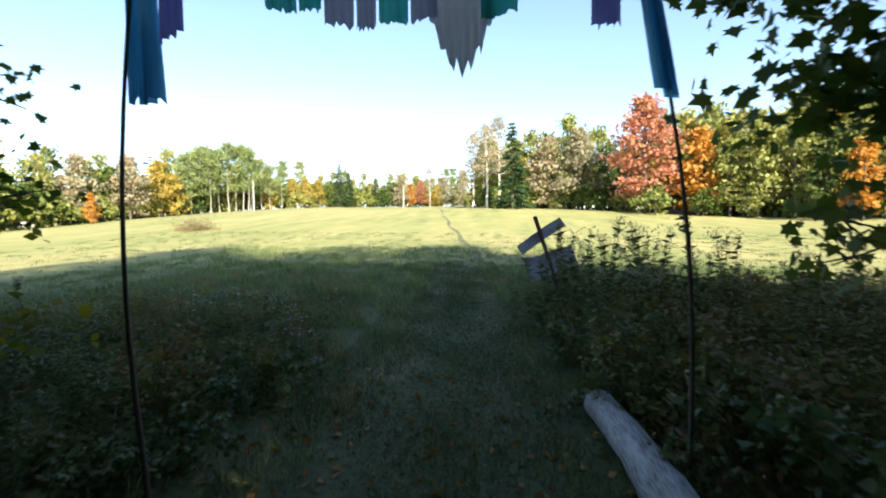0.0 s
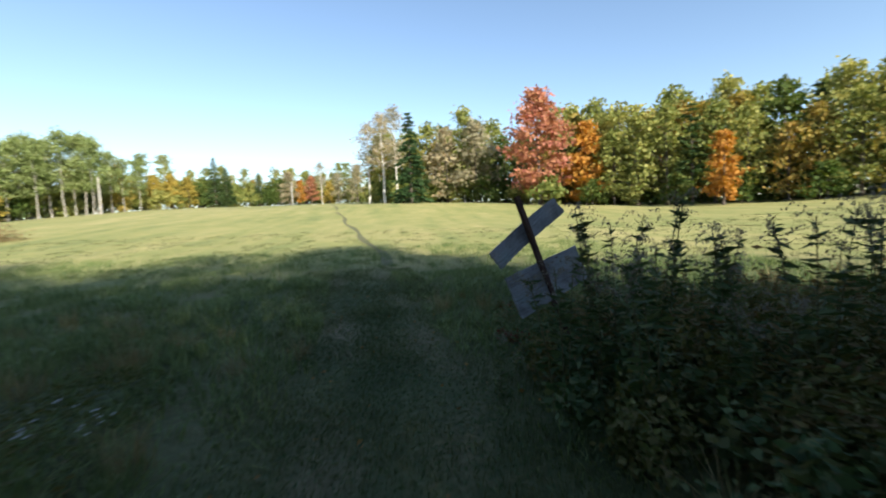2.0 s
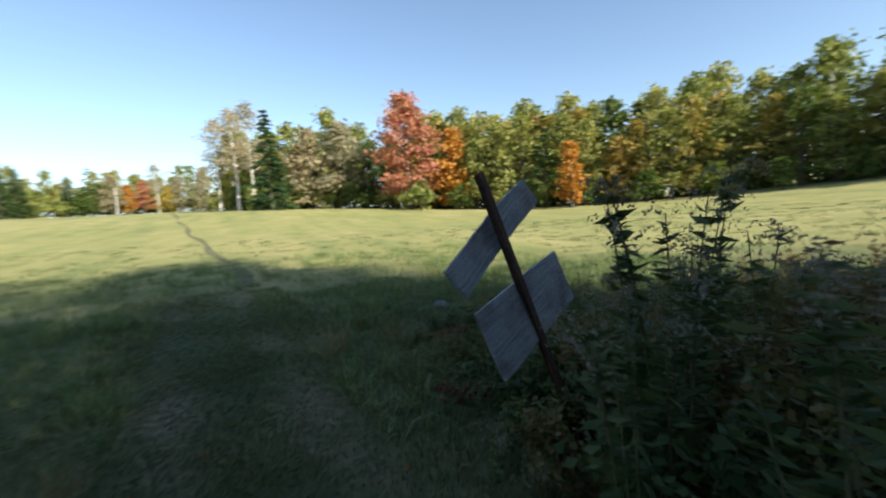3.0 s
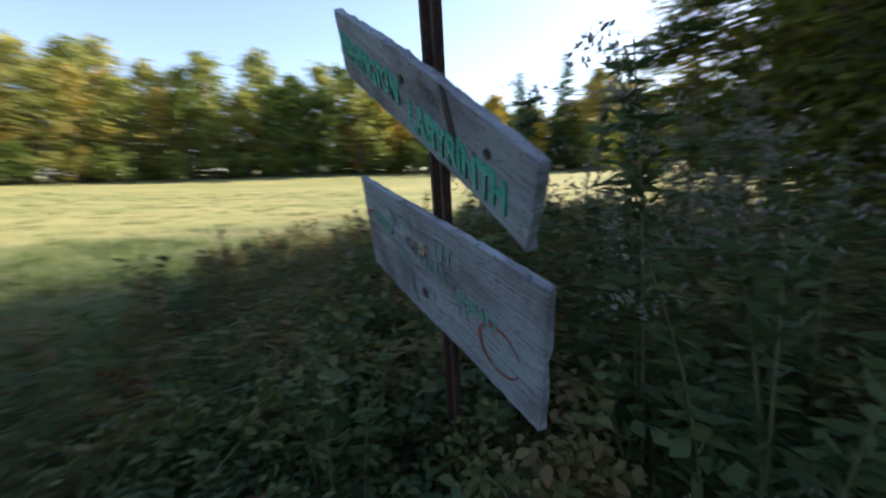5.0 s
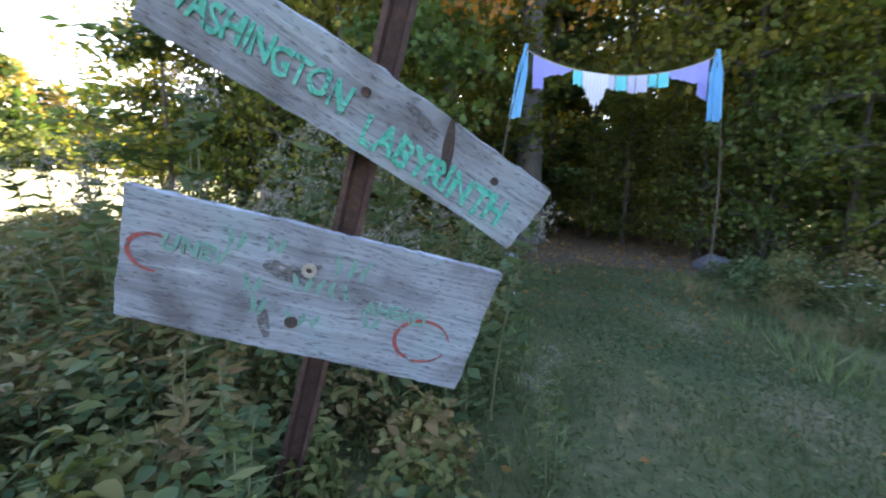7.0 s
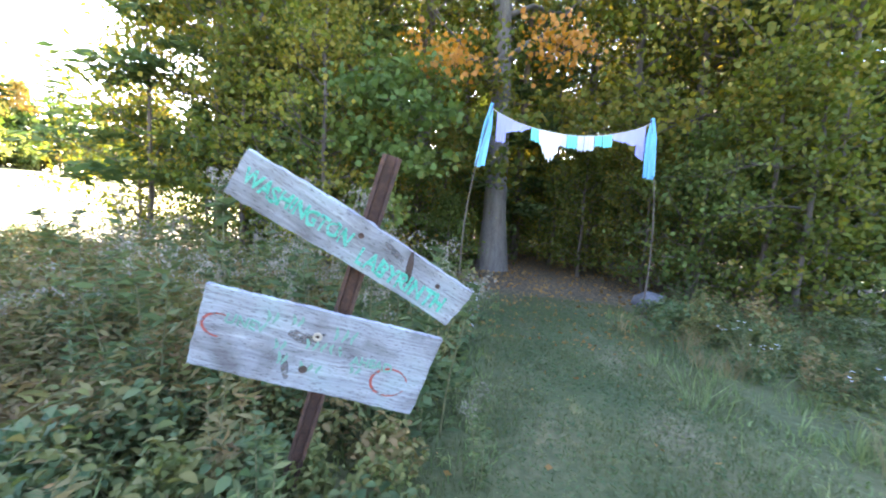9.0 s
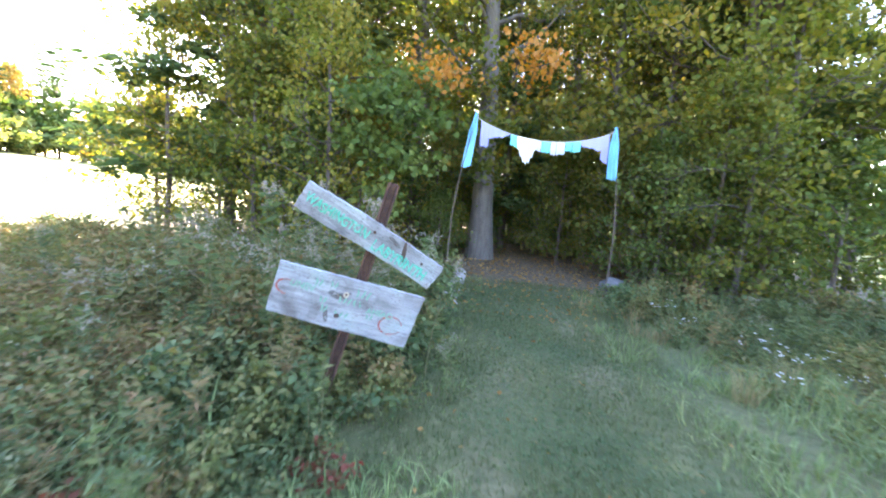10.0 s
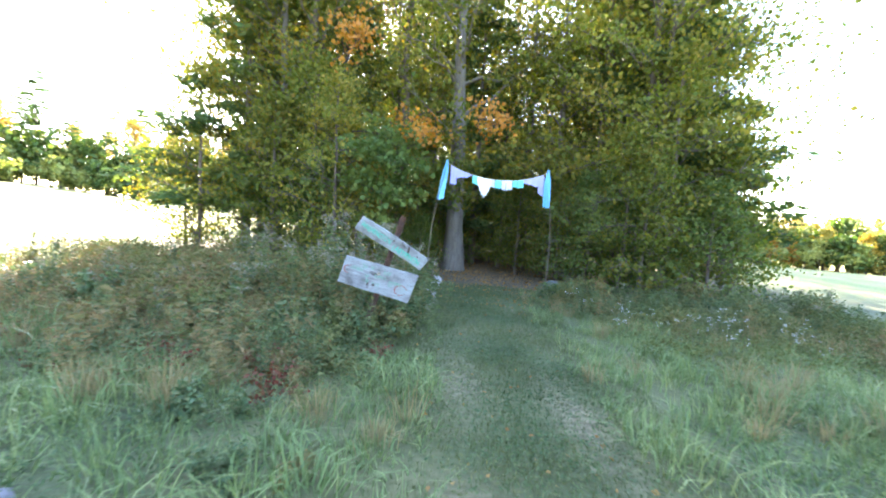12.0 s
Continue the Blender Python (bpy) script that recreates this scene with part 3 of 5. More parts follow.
bluish = tree("spruce_tree", conifer("spruce_b", 13, 3.2, 3000, 0.55, M_PINE, M_BARK, 65), "broad grey-green spruce in the far tree line", "tree", "spruces")


def polar(b, d):
    return d * math.sin(radians(b)), d * math.cos(radians(b)) + 4


def tree_line(stops, step, depth, kinds, sizes, seed, lean_in=0):
    """Trees in a loose band along a line given as (bearing, distance)."""
    g = np.random.default_rng(seed)
    pts = np.array([polar(b, d) for b, d in stops])
    seg = np.r_[0, np.cumsum(np.linalg.norm(np.diff(pts, axis=0), axis=1))]
    for row in range(depth):
        for s in np.arange(g.uniform(0, step), seg[-1], step):
            x, y = (np.interp(s + g.uniform(-0.3, 0.3) * step, seg, pts[:, c]) for c in (0, 1))
            r = math.hypot(x, y)
            off = row * 4.5 + g.uniform(-1, 1.2)
            x, y = x * (1 + off / r), y * (1 + off / r)
            plant_at(far[g.choice(kinds)], x, y, g.uniform(0, 360), g.uniform(*sizes[min(row, len(sizes) - 1)]))


def thicket(lines, seed):
    """Low growth along the feet of the far trees, given as (stops, step, smallest, largest): one mass of leaves."""
    g = np.random.default_rng(seed)
    cs = []
    for stops, step, lo, hi in lines:
        pts = np.array([polar(b, d) for b, d in stops])
        seg = np.r_[0, np.cumsum(np.linalg.norm(np.diff(pts, axis=0), axis=1))]
        for s in np.arange(0, seg[-1], step):
            x, y = (np.interp(s + g.uniform(-0.4, 0.4) * step, seg, pts[:, c]) for c in (0, 1))
            h, r = 4.0 * g.uniform(lo, hi), 1.9 * g.uniform(lo, hi)
            a, u, z = g.uniform(0, 6.283, 250), np.sqrt(g.uniform(0.15, 1, 250)), g.uniform(0, 1, 250)
            w = r * u * np.sqrt(1.05 - z) * (0.75 + 0.35 * np.sin(a * 3 + s))
            px, py = x + w * np.cos(a), y + w * np.sin(a)
            cs.append(np.column_stack([px, py, ground_z(px, py) + 0.1 + h * z]))
    v, q = leaf_quads(np.concatenate(cs), 0.56, None, 0.72, 0.3, g)
    return tagged(new("thicket", mesh_from("thicket", v, q, M_GREEN)), "dense dark green thicket along the feet of the far trees", "thicket", kind="stuff")


RIGHT = [(-3, 70), (6, 66), (20, 62), (32, 55), (46, 52), (60, 52), (76, 51), (86, 50)]
CORNER = [(86, 52), (96, 58), (106, 62), (114, 66)]
tree_line(CORNER, 2.0, 2, [4, 4, 5], [(0.8, 1.2), (1.3, 1.8)], 79)
tree_line([(b, d + 4) for b, d in CORNER], 3.0, 2, [0, 3, 6, 3, 1, 3], [(0.65, 0.9), (0.75, 1.0)], 80)
tree_line([(-156, 80), (-148, 74), (-138, 74), (-124, 80)], 2.2, 2, [5, 5, 4], [(1.1, 1.5), (1.6, 2.1)], 87)
tree_line([(-156, 87), (-148, 82), (-138, 82), (-124, 88)], 3.4, 1, [0, 3, 3], [(0.65, 0.8)], 86)
tree_line(RIGHT[:3], 2.2, 1, [4, 5, 4], [(0.75, 1.2)], 71)
tree_line(RIGHT[2:], 5.5, 1, [4, 5, 4], [(0.6, 1.1)], 70)
tree_line([(21, 68), (28, 65), (36, 61), (42, 61)], 3.4, 1, [0, 3, 3], [(1.1, 1.3)], 85)
tree_line([(b, d + 2) for b, d in RIGHT], 2.8, 2, [0, 3, 0, 1, 2, 3, 1, 0, 6], [(0.65, 0.95), (0.8, 1.12)], 72)
tree_line([(b, d + 13) for b, d in RIGHT], 5.0, 1, [0, 1, 0], [(1.0, 1.3)], 69)
LEFT = [(-66, 64), (-54, 76), (-44, 90), (-34, 112), (-22, 124), (-10, 128), (2, 122)]
tree_line(LEFT, 3.3, 2, [5, 5, 4, 5], [(0.9, 1.5), (1.5, 2.1)], 73)
tree_line([(b, d + 5) for b, d in LEFT], 4.4, 2, [0, 3, 2, 0, 1, 2, 6], [(0.6, 0.9), (0.75, 1.1)], 74)
thicket([([(b, d + 4.5) for b, d in RIGHT[2:]], 2.2, 0.7, 1.1), ([(b, d + 8) for b, d in RIGHT], 2.0, 1.4, 2.1), ([(b, d + 17) for b, d in RIGHT], 2.4, 1.7, 2.3), ([(b, d + 12) for b, d in LEFT], 2.6, 1.2, 1.8)], 83)
tree_line([(112, 60), (120, 74), (132, 76), (150, 78)], 4.0, 2, [3, 3, 0, 3, 6], [(0.9, 1.25)], 75)
tree_line([(112, 54), (120, 68), (134, 70), (150, 74)], 1.8, 2, [5, 5, 4], [(0.9, 1.3), (1.4, 2.0)], 78)
tree_line([(-160, 85), (-148, 80), (-136, 82), (-120, 88), (-100, 86), (-80, 76), (-64, 66)], 4.5, 2, [0, 3, 5, 3], [(0.5, 0.8)], 76)
for ob, b, d, s in [(red_tree, 19.2, 57, 1.08), (far[5], 20.6, 54, 1.1), (orange_tree, 39.6, 50, 0.95), (orange_tree, 25.0, 59, 1.5), (orange_tree, 82, 54, 1.25), (golden_tree, 84.5, 54, 1.25), (golden_tree, 87, 55, 1.2), (golden_tree, 100, 59, 1.1), (golden_tree, 104.5, 58, 1.0), (golden_tree, 111, 60, 0.9), (golden_tree, 93, 57, 1.1), (golden_tree, 96.5, 58, 0.95), (golden_tree, -141, 75, 0.75), (orange_tree, -145.5, 73, 0.65), (orange_tree, -143.8, 74, 0.7), (golden_tree, -137.5, 75, 0.7), (spruce, 2.2, 58, 1.35), (birch, -1.4, 65, 0.95),
                    (birch, 0.4, 68, 1.0), (birch, -3.4, 70, 0.85), (bluish, -21.8, 116, 0.95), (bluish, -17.0, 120, 0.75), (bluish, 103, 58, 1.0), (bluish, 109, 60, 1.1), (birch, -9.5, 118, 0.8),
                    (golden_tree, -42.5, 86, 1.15), (golden_tree, -41.2, 88, 0.95), (bluish, -48.5, 80, 0.7), (orange_tree, -49, 70, 0.55), (golden_tree, -24.5, 116, 0.85), (golden_tree, -31, 108, 1.05), (golden_tree, -26.2, 115, 0.95), (bluish, -20.6, 117, 0.85), (orange_tree, -12.2, 118, 0.9), (golden_tree, -8.6, 118, 0.75), (red_tree, -10.8, 119, 0.55), (pale_tree, -13.5, 117, 0.95), (pale_tree, -7.5, 118, 0.9), (pale_tree, -5, 116, 1.0), (pale_tree, 7, 66, 1.25), (pale_tree, 11, 64, 1.3),
                    (golden_tree, -28, 114, 0.95), (pale_tree, -45.5, 80, 1.1), (pale_tree, -50, 78, 1.1)]:
    x, y = polar(b, d + (5 if -60 < b < -5 else 0))
    plant_at(ob, x, y, b * 37, s)

for b, d, k in ((-39.5, 97, 0.95), (-38.6, 100, 1.0), (-37.4, 98, 0.9), (-36.4, 102, 1.02), (-35.4, 101, 1.05), (-34.6, 104, 0.98), (-40.2, 96, 0.85), (-37.9, 103, 1.02), (-36.9, 104, 0.96), (-33.2, 101, 0.95), (-30.6, 110, 0.8), (-29.2, 112, 0.75), (-33.8, 103, 1.04), (-32.9, 106, 0.92), (-31.6, 108, 0.85)):
    x, y = polar(b, d)
    plant_at(aspen, x, y, b * 71, k)

# hidden growth added behind the grove to shut out light and shade the field
thicket([([(-154, 30), (-166, 24), (180, 20)], 1.3, 0.8, 1.2), ([(180, 20), (166, 22), (152, 28)], 1.3, 0.8, 1.2)], 33)
# tall row kept out of view, there to shade the southwestern field
for k in range(19):
    plant_at(far[k % 2], -8 - 1.75 * k + 1.5 * math.sin(k * 2.3), -24 - 3.0 * k, k * 77, 1.45)
for k, (x, y) in enumerate(((4, -24), (9, -22), (14, -20), (0, -27))):
    plant_at(far[k % 2], x, y, k * 50, 1.15)

# ---- signpost ----


def board_material():
    """Silvered softwood: long grain, brown and dark blotches, pale worn ridges."""
    m, n, l, b = material("weathered_board")
    tc, mp = n.new("ShaderNodeTexCoord"), n.new("ShaderNodeMapping")
    mp.inputs["Scale"].default_value = (1.2, 34, 12)
    l.new(tc.outputs["Object"], mp.inputs[0])
    grain, blot, bend, pits = (n.new("ShaderNodeTexNoise") for _ in range(4))
    bend.inputs["Scale"].default_value = 3.0
    l.new(tc.outputs["Object"], bend.inputs["Vector"])
    off = n.new("ShaderNodeVectorMath"); off.operation = "MULTIPLY_ADD"
    off.inputs[1].default_value = (0.0, 3.0, 0.0)
    l.new(bend.outputs["Color"], off.inputs[0]); l.new(mp.outputs[0], off.inputs[2])
    l.new(off.outputs[0], grain.inputs["Vector"])
    grain.inputs["Scale"].default_value, grain.inputs["Detail"].default_value = 2.6, 9
    blot.inputs["Scale"].default_value, blot.inputs["Detail"].default_value = 4.2, 8
    l.new(tc.outputs["Object"], blot.inputs["Vector"])
    pm = n.new("ShaderNodeMapping"); pm.inputs["Scale"].default_value = (14, 60, 14)
    l.new(tc.outputs["Object"], pm.inputs[0]); l.new(pm.outputs[0], pits.inputs["Vector"])
    pits.inputs["Scale"].default_value = 3.0
    wood = ramp(n, [(0.26, (0.15, 0.15, 0.16)), (0.44, (0.235, 0.245, 0.26)), (0.62, (0.29, 0.305, 0.325)), (0.8, (0.38, 0.405, 0.42))])
    l.new(grain.outputs[0], wood.inputs[0])
    stain = ramp(n, [(0.34, (0.42, 0.4, 0.4)), (0.44, (0.74, 0.74, 0.76)), (0.54, (0.94, 0.97, 1.0)), (0.68, (0.92, 1.06, 1.06))])
    l.new(blot.outputs[0], stain.inputs[0])
    mul = n.new("ShaderNodeMix"); mul.data_type, mul.blend_type = "RGBA", "MULTIPLY"
    mul.inputs["Factor"].default_value = 1.0
    l.new(wood.outputs[0], mul.inputs["A"]); l.new(stain.outputs[0], mul.inputs["B"])
    pr = ramp(n, [(0.34, (0.35, 0.3, 0.3)), (0.42, (1, 1, 1))])
    l.new(pits.outputs[0], pr.inputs[0])
    mul2 = n.new("ShaderNodeMix"); mul2.data_type, mul2.blend_type = "RGBA", "MULTIPLY"
    mul2.inputs["Factor"].default_value = 0.7
    l.new(mul.outputs["Result"], mul2.inputs["A"]); l.new(pr.outputs[0], mul2.inputs["B"])
    l.new(mul2.outputs["Result"], b.inputs["Base Color"])
    b.inputs["Roughness"].default_value = 0.8
    bp = n.new("ShaderNodeBump")
    bp.inputs["Strength"].default_value, bp.inputs["Distance"].default_value = 0.7, 0.004
    l.new(grain.outputs[0], bp.inputs["Height"]); l.new(bp.outputs[0], b.inputs["Normal"])
    return m


M_BOARD = board_material()
M_RUST = rough_solid("rusted_steel", [(0.03, 0.018, 0.014), (0.075, 0.04, 0.03), (0.14, 0.075, 0.05)], 12, 0.75, 0.5, metal=0.35)
M_PAINT = rough_solid("green_paint", [(0.025, 0.221, 0.162), (0.051, 0.391, 0.289), (0.17, 0.442, 0.374)], 14, 0.6, 0.6)
M_FADED = rough_solid("faded_green_paint", [(0.112, 0.16, 0.144), (0.128, 0.288, 0.224), (0.176, 0.272, 0.24)], 24, 0.8, 0.3)
M_REDPAINT = rough_solid("red_paint", [(0.16, 0.06, 0.05), (0.3, 0.05, 0.04), (0.26, 0.12, 0.1)], 24, 0.75, 0.3)


def chipped(m, scale, low, high):
    """Lets the wood show through worn paint."""
    n, l = m.node_tree.nodes, m.node_tree.links
    tc, mp, nz, cut, clear, mix = (n.new("ShaderNode" + k) for k in ("TexCoord", "Mapping", "TexNoise", "MapRange", "BsdfTransparent", "MixShader"))
    mp.inputs["Scale"].default_value = (1, 3, 1)
    nz.inputs["Scale"].default_value, nz.inputs["Detail"].default_value = scale, 6
    cut.inputs[1].default_value, cut.inputs[2].default_value = low, high
    l.new(tc.outputs["Object"], mp.inputs[0]); l.new(mp.outputs[0], nz.inputs["Vector"]); l.new(nz.outputs[0], cut.inputs[0])
    l.new(cut.outputs[0], mix.inputs[0]); l.new(clear.outputs[0], mix.inputs[1]); l.new(n["Principled BSDF"].outputs[0], mix.inputs[2])
    l.new(mix.outputs[0], n["Material Output"].inputs["Surface"])


chipped(M_PAINT, 30, 0.3, 0.42)
chipped(M_FADED, 34, 0.24, 0.42)
chipped(M_REDPAINT, 26, 0.3, 0.5)
M_KNOT = rough_solid("dark_knot", [(0.025, 0.018, 0.015), (0.08, 0.05, 0.04)], 30, 0.85, 0.5)
M_STAIN = rough_solid("dark_stain", [(0.08, 0.07, 0.065), (0.17, 0.15, 0.145)], 30, 0.85, 0.4)
chipped(M_STAIN, 42, 0.38, 0.62)
M_BONE = rough_solid("pale_washer", [(0.28, 0.24, 0.18), (0.4, 0.35, 0.28)], 30, 0.6, 0.2)


def warp(u):
    """How far a weathered plank bows off its plane, along its length."""
    return 0.008 * math.sin(u * 4 + 1.0)


def plank(name, L, W, T, wave, seed, mat, cut=None, taper=0.0, bow=0.0):
    """A weathered plank lying along x, its face to +z, its edges worn and wavy."""
    g = np.random.default_rng(seed)
    bm = bmesh.new()
    nx, ny = 40, 8
    ph = g.uniform(0, 6, 4)
    rows = []
    for side in (1, -1):
        grid = []
        for i in range(nx + 1):
            u = i / nx
            top = W / 2 + wave * (math.sin(u * 7 + ph[0]) * 0.6 + math.sin(u * 17 + ph[1]) * 0.3) + g.normal(0, 0.0012)
            bot = -W / 2 + wave * (math.sin(u * 6 + ph[2]) * 0.5 + math.sin(u * 15 + ph[3]) * 0.3) + g.normal(0, 0.0012)
            if cut and cut[0] < u < cut[1]:
                top -= cut[2] * math.sin(math.pi * (u - cut[0]) / (cut[1] - cut[0]))
            half = taper * (u - 0.5) * W / 2
            arch = bow * math.sin(math.pi * u)
            top, bot = top + half + arch, bot - half + arch
            col = []
            for j in range(ny + 1):
                v = j / ny
                x = (u - 0.5) * L + (g.normal(0, 0.002) if i in (0, nx) else 0)
                z = side * T / 2 + warp(u) + g.normal(0, 0.0005)
                col.append(bm.verts.new((x, bot + (top - bot) * v, z)))
            grid.append(col)
        rows.append(grid)
    f, b = rows
    for i in range(nx):
        for j in range(ny):
            bm.faces.new((f[i][j], f[i + 1][j], f[i + 1][j + 1], f[i][j + 1]))
            bm.faces.new((b[i][j + 1], b[i + 1][j + 1], b[i + 1][j], b[i][j]))
        bm.faces.new((f[i][ny], f[i + 1][ny], b[i + 1][ny], b[i][ny]))
        bm.faces.new((b[i][0], b[i + 1][0], f[i + 1][0], f[i][0]))
    for j in range(ny):
        bm.faces.new((b[0][j], f[0][j], f[0][j + 1], b[0][j + 1]))
        bm.faces.new((f[nx][j], b[nx][j], b[nx][j + 1], f[nx][j + 1]))
    return bm_mesh(name, bm, mat)


def painted_text(name, words, width, height, mat, seed, mid, L):
    """Brushed capitals lying in the xy plane, centred, a little uneven."""
    cu = bpy.data.curves.new(name, "FONT")
    cu.body = words
    cu.align_x, cu.align_y = "CENTER", "CENTER"
    cu.extrude, cu.offset, cu.resolution_u = 0.01, 0.024, 3
    tmp = new(name + "_tmp", cu)
    bpy.context.view_layer.update()
    me = bpy.data.meshes.new_from_object(tmp.evaluated_get(bpy.context.evaluated_depsgraph_get()))
    bpy.data.objects.remove(tmp)
    co = np.zeros(len(me.vertices) * 3, np.float32)
    me.vertices.foreach_get("co", co)
    co = co.reshape(-1, 3)
    lo, hi = co.min(0), co.max(0)
    co[:, 0] = (co[:, 0] - (lo[0] + hi[0]) / 2) * width / (hi[0] - lo[0])
    co[:, 1] = (co[:, 1] - (lo[1] + hi[1]) / 2) * height / (hi[1] - lo[1])
    co[:, 1] += 0.05 * height * np.sin(co[:, 0] * 40 + seed) + 0.04 * height * np.sin(co[:, 0] * 97)
    co[:, 0] += 0.06 * height * np.sin(co[:, 1] * 120 + seed * 2)
    co[:, 2] = np.where(co[:, 2] > 0, 0.0045, -0.004) + 0.008 * np.sin((co[:, 0] + mid + L / 2) / L * 4 + 1.0)
    me.vertices.foreach_set("co", co.ravel())
    me.update()
    me.materials.clear(); me.materials.append(mat)
    return me


def frame_of(a, b, c, d):
    """The pose of a board from its corners, as seen from the front: top left, top right, bottom right, bottom left."""
    a, b, c, d = (Vector(p) for p in (a, b, c, d))
    mid = (a + b + c + d) / 4
    x = ((b - a) + (c - d)).normalized()
    y = ((a - d) + (b - c)); y = (y - x * y.dot(x)).normalized()
    z = x.cross(y)
    m = Matrix((x, y, z)).transposed().to_4x4()
    m.translation = mid
    return m, (((b - a).length + (c - d).length) / 2, ((a - d).length + (b - c).length) / 2)


UPPER = ((1.615, 8.35, 1.625), (0.89, 8.0, 1.155), (0.98, 7.995, 1.0), (1.70, 8.31, 1.48))
LOWER = ((1.803, 8.292, 1.16), (1.006, 7.955, 0.938), (1.126, 7.898, 0.575), (1.893, 8.272, 0.845))


def disc(name, r, thick, mat, hole=0.0, sides=14):
    bm = bmesh.new()
    if hole:
        o, i = [], []
        for k in range(sides):
            a = 2 * math.pi * k / sides
            for z in (0, thick):
                o.append(bm.verts.new((r * math.cos(a), r * math.sin(a), z)))
                i.append(bm.verts.new((hole * math.cos(a), hole * math.sin(a), z)))
        for k in range(sides):
            p, q = 2 * k, 2 * ((k + 1) % sides)
            bm.faces.new((i[p + 1], o[p + 1], o[q + 1], i[q + 1]))
            bm.faces.new((o[p], o[q], o[q + 1], o[p + 1]))
            bm.faces.new((i[q], i[p], i[p + 1], i[q + 1]))
    else:
        bmesh.ops.create_cone(bm, cap_ends=True, segments=sides, radius1=r, radius2=r * 0.85, depth=thick)
    return bm_mesh(name, bm, mat)


def stroke(name, pts, w, mat, L):
    """A brush stroke in the xy plane, tapering at its ends."""
    p = np.array([(x, y, warp(x / L + 0.5)) for x, y in pts])
    k = len(p)
    t = unit(np.gradient(p, axis=0)); s = np.stack([-t[:, 1], t[:, 0], 0 * t[:, 0]], 1)
    ww = w * (0.25 + 0.75 * np.sin(np.linspace(0.15, 2.9, k)))[:, None] / 2
    v = np.concatenate([p + s * ww, p - s * ww]) + [0, 0, 0.003]
    q = np.array([(i, i + 1, k + i + 1, k + i)[::-1] for i in range(k - 1)])
    return mesh_from(name, v, q, mat)


